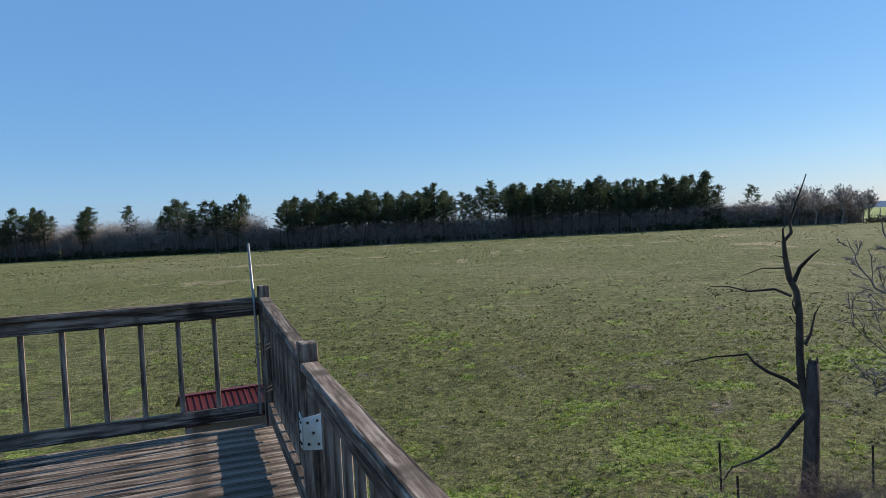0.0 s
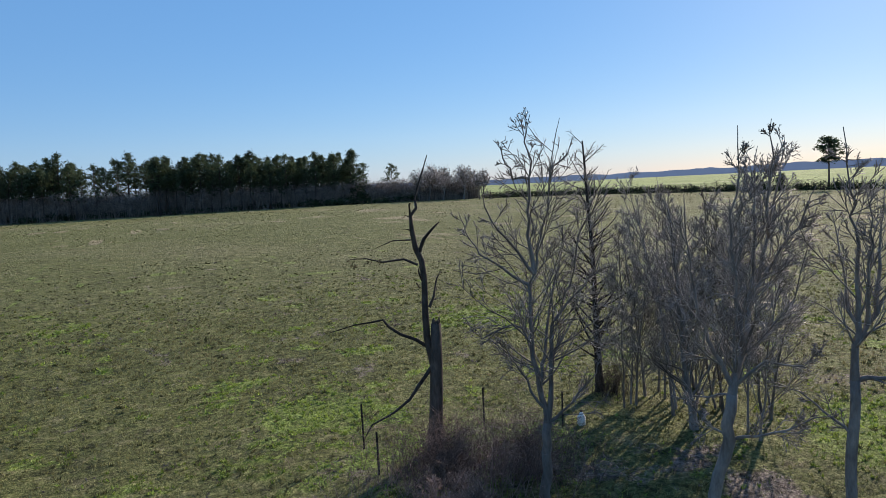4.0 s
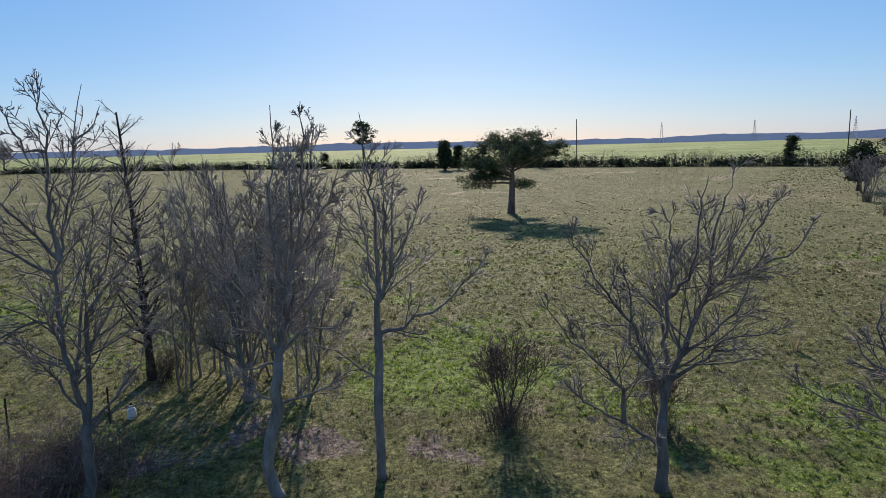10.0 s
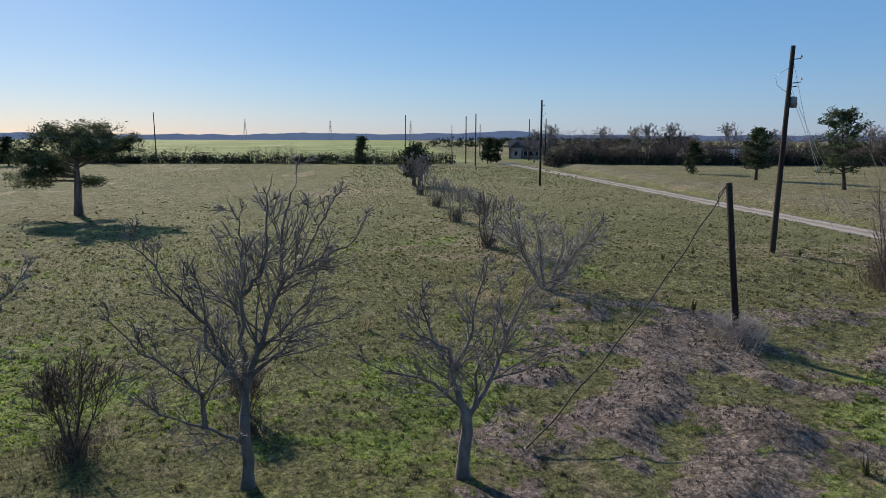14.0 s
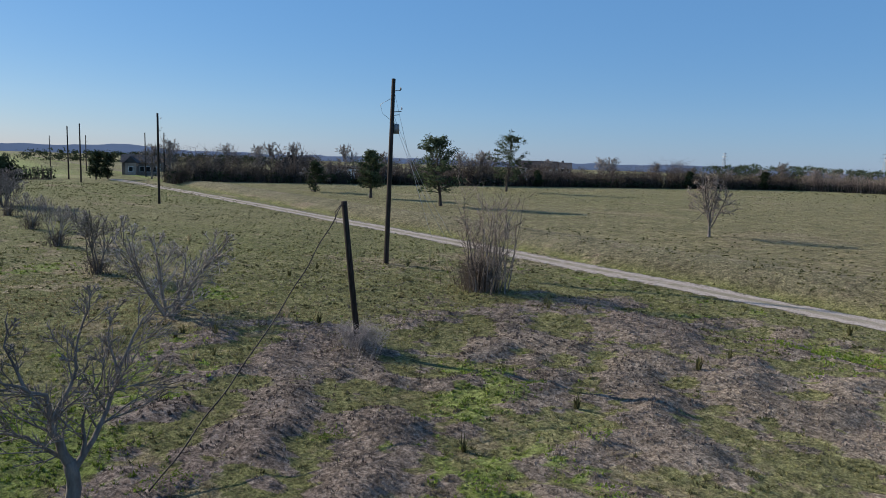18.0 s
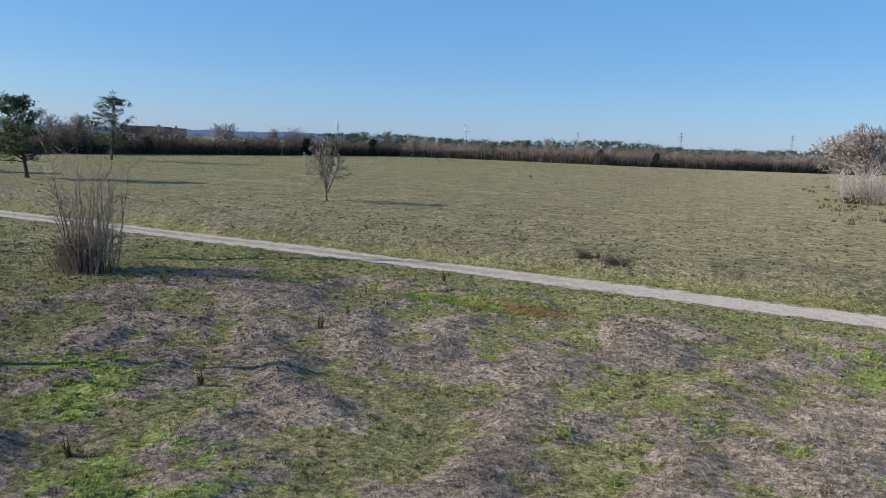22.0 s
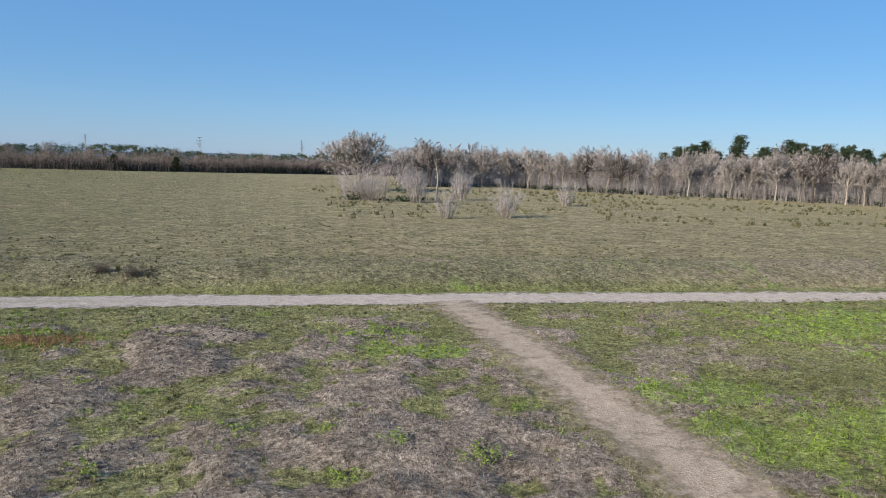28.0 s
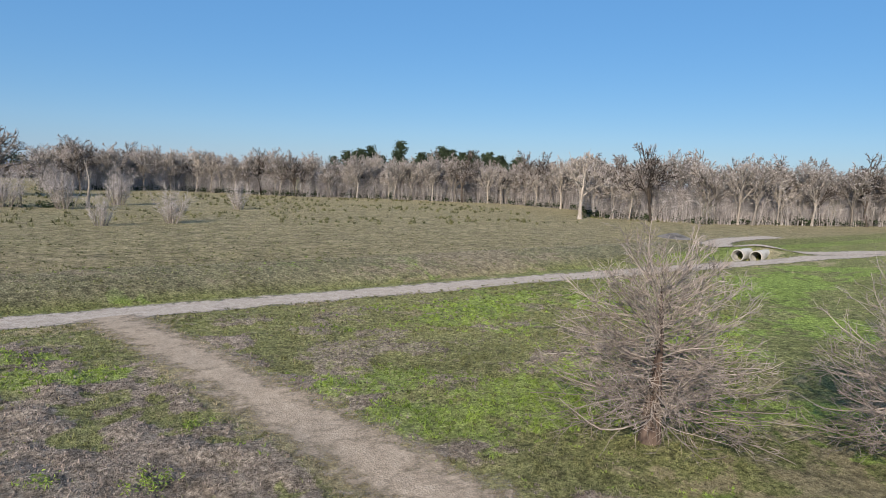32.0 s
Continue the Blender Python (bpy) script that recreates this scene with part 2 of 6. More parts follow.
def wood_material(name, a, b, dark):
    m, nt, bs = mat(name, 0.85)
    v = coords(nt, (1.0, 15, 15), True)
    f = noise_tex(nt, v, 2.0, 6, 0.65)
    g = noise_tex(nt, coords(nt, (1, 1, 1), True), 3.0, 4)
    c = ramp(nt, f, [(0.30, dark), (0.45, a), (0.72, b)])
    c = mix(nt, step(nt, g, 0.48, 0.70), c, tuple(0.5 * x for x in a))
    # drying checks along the grain, and black mildew blotches
    checks = step(nt, noise_tex(nt, coords(nt, (0.7, 16, 16), True), 1.3, 3, 0.55), 0.57, 0.62)
    c = mix(nt, calc(nt, "MULTIPLY", checks, 0.85), c, dark)
    c = mix(nt, calc(nt, "MULTIPLY", step(nt, noise_tex(nt, coords(nt, (1.5, 5, 5), True), 5.0, 5, 0.7), 0.60, 0.72), 0.6), c, dark)
    k = calc(nt, "ADD", calc(nt, "MULTIPLY", random_of(nt), 0.45), 0.75)
    n = nt.nodes.new("ShaderNodeVectorMath")
    n.operation = "SCALE"
    nt.links.new(c, n.inputs[0])
    nt.links.new(k, n.inputs[3])
    nt.links.new(n.outputs[0], bs.inputs["Base Color"])
    bump(nt, bs, f, 0.6, 0.004)
    return m


PASTURE = ground_material()
GRAVEL = gravel_material("gravel", (0.24, 0.20, 0.168), (0.56, 0.49, 0.42), (0.75, 1.25))
DIRT = gravel_material("dirt_track", (0.24, 0.19, 0.14), (0.48, 0.39, 0.30), (0.15, 0.95))
DECK_WOOD = wood_material("weathered_wood", (0.125, 0.096, 0.076), (0.44, 0.375, 0.315), (0.014, 0.010, 0.008))
BARK_GREY = simple("grey_bark", (0.12, 0.105, 0.095), (0.32, 0.29, 0.26), 9, stretch=(1, 1, 0.3), relief=0.8, depth=0.03)
BARK_PALE = simple("pale_bark", (0.17, 0.145, 0.125), (0.38, 0.34, 0.30), 6, stretch=(1, 1, 0.3), relief=0.8, depth=0.03)
TWIG_TAN = simple("tan_twigs", (0.17, 0.135, 0.112), (0.35, 0.29, 0.25), 3, island=True, relief=0.1)
TWIG_WOOD = simple("grey_brown_twigs", (0.33, 0.30, 0.295), (0.58, 0.53, 0.515), 3, island=True, relief=0.1)
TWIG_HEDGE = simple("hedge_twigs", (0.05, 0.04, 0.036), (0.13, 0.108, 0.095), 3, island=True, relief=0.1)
TWIG_RUST = simple("russet_twigs", (0.17, 0.115, 0.095), (0.36, 0.26, 0.22), 3, island=True, relief=0.1)
BARK_DARK = simple("dark_bark", (0.035, 0.028, 0.024), (0.11, 0.09, 0.075), 9, stretch=(1, 1, 0.3), relief=0.8, depth=0.03)
BARK_RED = simple("reddish_bark", (0.09, 0.065, 0.055), (0.28, 0.205, 0.17), 9, stretch=(1, 1, 0.25), relief=0.8, depth=0.03)
TWIG_PALE = simple("pale_twigs", (0.22, 0.183, 0.162), (0.41, 0.355, 0.32), 3, island=True, relief=0.1)
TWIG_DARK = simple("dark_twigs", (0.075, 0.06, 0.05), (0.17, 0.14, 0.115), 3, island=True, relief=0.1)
TWIG_MID = simple("brown_grey_twigs", (0.21, 0.182, 0.168), (0.42, 0.375, 0.35), 3, rough=0.5, island=True, relief=0.1)
NEEDLES = simple("pine_needles", (0.040, 0.062, 0.034), (0.115, 0.148, 0.080), 1.5, island=True, relief=0.1, own=False, glow=0.4)
CEDAR = simple("cedar_foliage", (0.026, 0.040, 0.020), (0.065, 0.085, 0.042), 1.5, island=True, relief=0.1, own=False, glow=0.2)
LEAF_SMALL = simple("dry_leaves", (0.11, 0.085, 0.04), (0.22, 0.18, 0.09), 2, island=True, relief=0.1)
POLE_WOOD = simple("creosoted_wood", (0.022, 0.017, 0.014), (0.06, 0.048, 0.04), 8, stretch=(4, 4, 0.3), relief=0.5)
STEEL = simple("galvanised_steel", (0.30, 0.31, 0.32), (0.46, 0.47, 0.48), 8, rough=0.5, metal=0.7)
IRON = simple("dark_iron", (0.03, 0.03, 0.03), (0.07, 0.06, 0.055), 8, rough=0.6, metal=0.5)
RED_METAL = simple("red_metal_roof", (0.085, 0.017, 0.017), (0.15, 0.032, 0.03), 2, rough=0.5, relief=0.1)
CONCRETE = simple("concrete", (0.25, 0.24, 0.22), (0.40, 0.38, 0.35), 5, relief=0.4)
HEAP = simple("heaped_gravel", (0.20, 0.185, 0.175), (0.42, 0.395, 0.37), 6, relief=0.8, depth=0.05)
WHITE = simple("white_paint", (0.66, 0.66, 0.64), (0.80, 0.80, 0.78), 3, rough=0.6, relief=0.1)
PLATE = simple("galvanised_plate", (0.42, 0.50, 0.54), (0.66, 0.70, 0.72), 14, rough=0.5, relief=0.2, metal=0.25, third=(0.34, 0.33, 0.24))
SIDING = simple("tan_siding", (0.22, 0.18, 0.155), (0.32, 0.265, 0.225), 2)
SHINGLE = simple("grey_shingles", (0.045, 0.043, 0.045), (0.09, 0.085, 0.088), 3)
GLASS = simple("dark_pane", (0.02, 0.024, 0.03), (0.05, 0.055, 0.06), 1, rough=0.1, relief=0.0)
BLADES = simple("grass_blades", (0.125, 0.14, 0.05), (0.27, 0.275, 0.115), 0.4, island=True, relief=0.0, own=False, third=(0.22, 0.19, 0.10), glow=0.35)
LUSH = simple("lush_weeds", (0.15, 0.22, 0.036), (0.33, 0.42, 0.095), 0.7, island=True, relief=0.0, own=False, glow=0.35)
DEAD = simple("dead_weeds", (0.125, 0.099, 0.087), (0.36, 0.30, 0.26), 0.6, island=True, relief=0.0, own=False, glow=0.1)
RUSSET = simple("russet_leaves", (0.24, 0.145, 0.075), (0.46, 0.31, 0.18), 0.6, island=True, relief=0.0, own=False, glow=0.2)
STRAW = simple("straw", (0.25, 0.21, 0.12), (0.46, 0.39, 0.25), 0.6, island=True, relief=0.0, own=False, glow=0.35)
TUSSOCK = simple("dark_tussock", (0.09, 0.095, 0.04), (0.20, 0.19, 0.085), 0.8, island=True, relief=0.0, own=False, glow=0.25)
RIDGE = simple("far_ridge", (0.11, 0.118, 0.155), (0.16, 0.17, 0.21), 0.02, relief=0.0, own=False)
# distance haze painted in: bluish base colour above, blue glow here
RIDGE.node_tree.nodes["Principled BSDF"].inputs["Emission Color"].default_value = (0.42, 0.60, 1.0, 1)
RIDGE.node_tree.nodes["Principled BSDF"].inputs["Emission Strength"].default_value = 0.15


# ---- building helpers ----
def raw(name, verts, faces, material, parent=None, label="", smooth=False):
    me = bpy.data.meshes.new(name)
    me.from_pydata([tuple(v) for v in verts], [], faces)
    me.materials.append(material)
    if smooth:
        me.polygons.foreach_set("use_smooth", [True] * len(me.polygons))
    me.update()
    ob = new(name, me)
    if parent:
        ob.parent = parent
    if label:
        tagged(ob, label)
    return ob


def part(name, bm, material, parent, label=""):
    me = bpy.data.meshes.new(name)
    bm.to_mesh(me)
    bm.free()
    me.materials.append(material)
    ob = new(name, me)
    if parent:
        ob.parent = parent
    if label:
        tagged(ob, label)
    return ob


def thing(name, place, label, category, group="", kind="", turn=0.0):
    ob = new(name)
    ob.location = place
    ob.rotation_euler = (0, 0, turn)
    ob.empty_display_size = 0.2
    return tagged(ob, label, category, group, kind)


def bar_bm(a, b, w, h, bevel=0.006, side=None, bm=None):
    """A bevelled board from a to b, w wide along side and h thick."""
    bm = bm or bmesh.new()
    a, b = Vector(a), Vector(b)
    x = (b - a).normalized()
    y = Vector(side).normalized() if side else (Vector((0, 0, 1)).cross(x).normalized() if abs(x.z) < 0.95 else Vector((1, 0, 0)))
    y = (y - x * y.dot(x)).normalized()
    z = x.cross(y)
    m = Matrix((x, y, z)).transposed().to_4x4()
    m.translation = (a + b) / 2
    r = bmesh.ops.create_cube(bm, size=1, matrix=m @ Matrix.Diagonal(((b - a).length, w, h, 1)))
    if bevel:
        es = list({e for v in r["verts"] for e in v.link_edges})
        bmesh.ops.bevel(bm, geom=es, offset=bevel, segments=1, affect="EDGES")
    return bm


def board(name, a, b, w, h, material, parent, label="", bevel=0.006, side=None):
    """A board whose own x axis runs along it, so that the grain does too."""
    a, b = Vector(a), Vector(b)
    x = (b - a).normalized()
    y = Vector(side).normalized() if side else (Vector((0, 0, 1)).cross(x).normalized() if abs(x.z) < 0.95 else Vector((1, 0, 0)))
    y = (y - x * y.dot(x)).normalized()
    m = Matrix((x, y, x.cross(y))).transposed().to_4x4()
    m.translation = (a + b) / 2
    ln = (b - a).length
    ob = part(name, bar_bm((-ln / 2, 0, 0), (ln / 2, 0, 0), w, h, bevel, side=(0, 1, 0)), material, parent, label)
    ob.matrix_basis = m
    return ob


class Tubes:
    """Gathers tapered tubes into one mesh."""

    def __init__(self):
        self.v, self.f = [], []

    def add(self, pts, radii, sides=5):
        base = len(self.v)
        n = len(pts)
        point = sides == 3
        ref = Vector((0.31, 0.17, 0.93))
        for i in range(n - point):
            d = (pts[min(i + 1, n - 1)] - pts[max(i - 1, 0)])
            d = d.normalized() if d.length > 1e-6 else Vector((0, 0, 1))
            u = d.cross(ref)
            u = u.normalized() if u.length > 0.05 else d.orthogonal().normalized()
            w = d.cross(u)
            for k in range(sides):
                a = 2 * math.pi * k / sides
                self.v.append(pts[i] + (u * math.cos(a) + w * math.sin(a)) * radii[i])
        for i in range(n - 1 - point):
            for k in range(sides):
                p, q = base + i * sides + k, base + i * sides + (k + 1) % sides
                self.f.append((p, q, q + sides, p + sides))
        if point:
            self.v.append(pts[-1])
            e = base + (n - 2) * 3
            self.f += [(e, e + 1, e + 3), (e + 1, e + 2, e + 3), (e + 2, e, e + 3)]
        else:
            self.f.append(tuple(base + (n - 1) * sides + k for k in range(sides)))

    def obj(self, name, material, parent=None, label=""):
        return raw(name, self.v, self.f, material, parent, label, smooth=True)


def bend(rng, p, d, length, r0, r1, n, wander, lift):
    """Points and radii of a wandering branch; lift pulls it up (or down)."""
    pts, rad = [p.copy()], [r0]
    d = d.normalized()
    for i in range(n):
        d = (d + Vector((rng.gauss(0, wander), rng.gauss(0, wander), rng.gauss(0, wander) + lift))).normalized()
        p = p + d * (length / n)
        pts.append(p.copy())
        rad.append(r0 + (r1 - r0) * (i + 1) / n)
    return pts, rad


def side_way(rng, d, angle):
    """A direction that leaves d at the angle, to a random side."""
    u = d.orthogonal().normalized()
    u = Matrix.Rotation(rng.uniform(0, 2 * math.pi), 3, d) @ u
    return (d * math.cos(angle) + u * math.sin(angle)).normalized()


def sprout(rng, wood, twig, pts, rad, level, o):
    """Grows children along a branch; the last level is twigs."""
    n = o["kids"][level]
    total = sum((b - a).length for a, b in zip(pts, pts[1:]))
    for i in range(n):
        t = rng.uniform(o.get("from", 0.3), 1.0) if level else rng.uniform(o.get("low", 0.35), o.get("high", 0.92))
        k = min(int(t * (len(pts) - 1)), len(pts) - 2)
        f = t * (len(pts) - 1) - k
        p = pts[k].lerp(pts[k + 1], f)
        d = (pts[k + 1] - pts[k]).normalized()
        r = (rad[k] + (rad[k + 1] - rad[k]) * f)
        cd = side_way(rng, d, radians(rng.uniform(*o["angle"][level])))
        ln = total * rng.uniform(*o["ratio"][level]) * (1.3 - 1.02 * t)
        last = level == len(o["kids"]) - 1
        if last:
            q, qr = bend(rng, p, cd, ln, max(min(r * 0.6, o["twig"] * 1.5), o["twig"]), o["twig"] * 0.5, o.get("segs", 3), o["wander"], o["lift"])
            twig.add(q, qr, 3)
        else:
            q, qr = bend(rng, p, cd, ln, max(r * 0.4, o["twig"] * 1.4), o["twig"], o.get("wsegs", 5), o["wander"], o["lift"])
            wood.add(q, qr, o.get("sides", 5 if level == 0 else 4))
            sprout(rng, wood, twig, q, qr, level + 1, o)


SHRUB = dict(kids=(7, 6, 7), angle=((15, 45), (25, 60), (25, 70)), ratio=((0.5, 0.8), (0.4, 0.7), (0.3, 0.6)), wander=0.12, lift=0.05, twig=0.006)


def bare_tree(name, height, radius, seed, o, stems=1, spread=0.3, bark=None, twigs=None, lean=(0, 0), reach=0.9, foot=0.0):
    """A leafless tree at the origin: trunk (with its limbs) and crown of twigs."""
    rng = random.Random(seed)
    top = new(name)
    trunk, crown = Tubes(), Tubes()
    for s in range(stems):
        a = 2 * math.pi * s / stems + rng.uniform(-0.5, 0.5)
        k = spread if stems > 1 else 0.0
        d = Vector((math.cos(a) * k + lean[0], math.sin(a) * k + lean[1], 1))
        r = radius * (rng.uniform(0.55, 0.85) if stems > 1 else 1.0)
        fr = radius * 0.8 + foot * rng.random()
        p = Vector((math.cos(a) * fr, math.sin(a) * fr, -0.15)) if stems > 1 else Vector((0, 0, -0.15))
        pts, rad = bend(rng, p, d, height * reach * rng.uniform(0.85, 1.0), r, r * 0.18, 9, o["wander"] * 0.7, 0.03)
        rad[0] *= 1.35
        trunk.add(pts, rad, 8)
        sprout(rng, trunk, crown, pts, rad, 0, o)
    trunk.obj("trunk", bark or BARK_GREY, top)
    crown.obj("crown", twigs or TWIG_MID, top)
    return top


def leaf_clumps(rng, centres, size, count, leaf, flat=0.6):
    """Many small loose leaves or needle sprays round the centres, as one mesh."""
    v, f = [], []
    for c in centres:
        s = size * rng.uniform(0.6, 1.3)
        for _ in range(count):
            g = Vector((rng.gauss(0, 0.45), rng.gauss(0, 0.45), rng.gauss(0, 0.45) * flat)) * s
            p = c + g
            u = Vector((rng.gauss(0, 1), rng.gauss(0, 1), rng.gauss(0, 0.7))).normalized()
            w = u.orthogonal().normalized()
            w = Matrix.Rotation(rng.uniform(0, 6.28), 3, u) @ w
            L = leaf * rng.uniform(0.6, 1.4)
            b = len(v)
            v += [p - w * L * 0.22, p + u * L, p + w * L * 0.22, p - u * L * 0.5]
            f += [(b, b + 3, b + 2), (b, b + 2, b + 1)]
    return v, f


def pine_tree(name, height, radius, seed, crown_from=0.5, spread=0.22, limbs=26, count=26, leaf=0.35, clump=1.0, foliage=None, flat_top=False):
    """A pine at the origin: trunk with whorled limbs, needle crown in clumps."""
    rng = random.Random(seed)
    top = new(name)
    wood = Tubes()
    pts, rad = bend(rng, Vector((0, 0, -0.2)), Vector((rng.gauss(0, 0.03), rng.gauss(0, 0.03), 1)), height * 0.97, radius, radius * 0.15, 8, 0.025, 0.02)
    rad[0] *= 1.3
    wood.add(pts, rad, 7)
    centres = []
    for i in range(limbs):
        t = crown_from + (0.99 - crown_from) * (i + rng.random()) / limbs
        k = min(int(t * 8), 7)
        p = pts[k].lerp(pts[k + 1], t * 8 - k)
        s = (t - crown_from) / (1 - crown_from)
        prof = (0.75 + 0.25 * math.sin(math.pi * s)) * (1 - s ** 4) ** 0.5 if flat_top else max(0.15, math.sin(math.pi * (0.22 + 0.75 * s)) ** 0.8)
        ln = height * spread * prof * rng.uniform(0.55, 1.2)
        a = rng.uniform(0, 6.28)
        d = Vector((math.cos(a), math.sin(a), rng.uniform(0.05, 0.55) + 0.5 * s))
        q, qr = bend(rng, p, d, ln, radius * 0.32 * (1.1 - s), radius * 0.08, 4, 0.13, 0.0)
        wood.add(q, qr, 4)
        for j in (2, 3, 4):
            if rng.random() < 0.85:
                centres.append(q[j] + Vector((rng.gauss(0, 0.15), rng.gauss(0, 0.15), rng.uniform(0, 0.3))) * clump)
    v, f = leaf_clumps(rng, centres, clump, count, leaf)
    wood.obj("trunk", BARK_DARK, top)
    raw("crown", v, f, foliage or NEEDLES, top)
    return top


def scatter(ob, places, label, category, group, rng, low=0.85, high=1.15):
    """Sets the thing at the first place and copies of it at the rest."""
    tagged(ob, label, category, group)
    out = []
    for i, (x, y) in enumerate(places):
        s = rng.uniform(low, high)
        m = Matrix.Translation((x, y, ground_z(x, y))) @ Matrix.Rotation(rng.uniform(0, 6.28), 4, "Z")
        if i == 0:
            ob.matrix_basis = m @ Matrix.Scale(s, 4)
            out.append(ob)
        else:
            c = copy_thing(ob, m)
            c.scale = (s, s, s * rng.uniform(0.92, 1.08))
            out.append(c)
    return out


# ---- ground ----
def bell(d, w):
    return math.exp(-(d / w) ** 2)


def soft(v, lo, hi):
    t = min(1.0, max(0.0, (v - lo) / (hi - lo)))
    return t * t * (3 - 2 * t)


def mound(x, y):
    """Hummocks a few paces across, about -0.7 to 0.7."""
    return 0.8 * noise.noise((x * 0.46, y * 0.46, 7.7)) + 0.5 * noise.noise((x * 1.05, y * 1.05, 3.1))


def mound_zone(x, y):
    """How far a spot lies in the hummocky weeds by the deck, or in the thinner ones round them."""
    zone = soft(y, 4, -5) * soft(y, -30.5, -25) * soft(x, -14, -8) * soft(x, 34, 17)
    return max(zone, 0.55 * soft(y, -9, -14) * soft(y, -31, -27) * soft(x, -40, -20) * soft(x, 0, -8), 0.35 * soft(y, -4, -9) * soft(y, -30, -24) * soft(x, 60, 24) * soft(x, 5, 15))


def ground_z(x, y):
    r = math.hypot(x, y)
    far = max(0.0, 1 - r / 120.0)
    z = 0.0
    if far:
        z += far * (0.16 * noise.noise((x * 0.12, y * 0.12, 1.3)) + 0.10 * noise.noise((x * 0.40, y * 0.40, 4.1)) + 0.06 * noise.noise((x * 0.9, y * 0.9, 2.2)))
        zone = mound_zone(x, y)
        if zone:
            z += 0.23 * zone * soft(mound(x, y), -0.30, 0.50)
    along = min(1.0, max(0.0, (x + 66.0) / 0.8)) * min(1.0, max(0.0, (170 - x) / 20))
    road = bell(y + 31.6, 2.2)
    z *= 1 - 0.85 * max(road, bell(x + 7.8, 1.7) if -31 < y < 0 else 0.0)
    ditch = -36.3 + 3.4 * bell(x + 63.0, 9.0)
    z -= 1.0 * along * bell(y - ditch, 1.7)
    z += 0.30 * along * bell(y + 41.2, 2.2)
    z += 0.22 * along * (1 / (1 + math.exp(max(-40.0, min(40.0, (y + 40.5) * 1.4)))))
    z += 0.75 * bell(x + 68.8, 2.7) * bell(y + 34.0, 3.2)
    z -= 0.35 * bell(y + 26.0, 1.8) * bell(x - 20.0, 8.0)
    return z


def spaced(lo, hi, mid, fine, growth):
    out, s, p = [mid], fine, mid
    while p < hi:
        s = s * growth if p > mid + 34 else s
        p += s
        out.append(min(p, hi))
    s, p = fine, mid
    while p > lo:
        s = s * growth if p < mid - 46 else s
        p -= s
        out.insert(0, max(p, lo))
    return out


def near_spot(x, y, spots):
    return max(soft(-math.hypot((x - a) / r, (y - b) / (r * k)), -1.3, -0.5) for a, b, r, k in spots)


LUSH_SPOTS = ((-18.5, -25.5, 5.5, 0.55), (-27, -25, 8, 0.4), (-50, -23, 18, 0.28), (-36, -19, 9, 0.4), (-14.5, -11, 5.0, 1.0), (-16, -7, 6.5, 1.0), (-21, -14, 6, 0.7), (-12, -12.5, 3, 0.8), (-30, -14, 8, 0.5), (10, -25.6, 6, 0.22), (-9.5, -14.5, 2.5, 0.6), (-11, -18, 3, 0.5),
              (16, 1, 5, 0.9), (18, 9, 5, 0.7), (80, -35, 40, 0.05), (2, 13, 6, 0.7), (7, 17, 5, 1.0))


def masks(x, y):
    """How far a spot is dead weeds, lush weeds and bare straw."""
    a = 0.9 * mound(x, y) + 0.30 * noise.noise((x * 1.9, y * 1.9, 3.0)) + 0.22 * noise.noise((x * 4.6, y * 4.6, 8.0))
    zone = max(mound_zone(x, y), 0.55 * soft(math.hypot(x - 6, y - 12), 6, 2.5), 0.6 * soft(math.hypot(x - 12, y - 8), 6.5, 3))
    weed = zone * soft(a, -0.27 + 0.35 * (1 - zone), 0.05 + 0.4 * (1 - zone))
    b = noise.noise((x * 0.16, y * 0.16, 21.0)) + 0.5 * noise.noise((x * 0.6, y * 0.6, 2.0)) + 0.5 * noise.noise((x * 1.9, y * 1.9, 6.0))
    lush = max(near_spot(x, y, LUSH_SPOTS) * soft(b, -0.35, 0.35), 0.8 * soft(b, 0.3, 0.75) * soft(math.hypot(x, y), 75, 35))
    c = noise.noise((x * 0.07, y * 0.09, 31.0)) + 0.6 * noise.noise((x * 0.35, y * 0.5, 5.0)) + 0.45 * noise.noise((x * 1.3, y * 1.7, 9.0))
    bare = soft(c, 0.05, 0.75) * 0.8
    track = soft(abs(x + 7.6 + 0.035 * (y + 20)), 2.0, 0.7) * soft(y, -31.5, -29) * soft(y, -2, -6)
    verge = soft(abs(y + 29.6), 1.2, 0.2) * soft(abs(x + 6.5), 5.0, 1.5)
    bare = max(bare, track * soft(a, -0.9, 0.1), verge * 0.9, 0.9 * near_spot(x, y, ((9.0, -25.2, 2.0, 0.35), (52, 22, 4, 0.5))))
    # the northern pasture: worn dark spots and bright new growth among the turf
    north = soft(y, 5, 14) * soft(math.hypot(x, y), 120, 60)
    if north:
        d = noise.noise((x * 0.5, y * 0.5, 41.0)) + 0.6 * noise.noise((x * 1.4, y * 1.4, 43.0)) + 0.3 * noise.noise((x * 3.5, y * 3.5, 47.0))
        weed, lush, bare = max(weed, 0.5 * north * soft(d, 0.22, 0.7)), max(lush, 0.75 * north * soft(-d, 0.25, 0.7)), bare * (1 - 0.5 * north)
    return weed * (1 - track), lush * (1 - track), bare


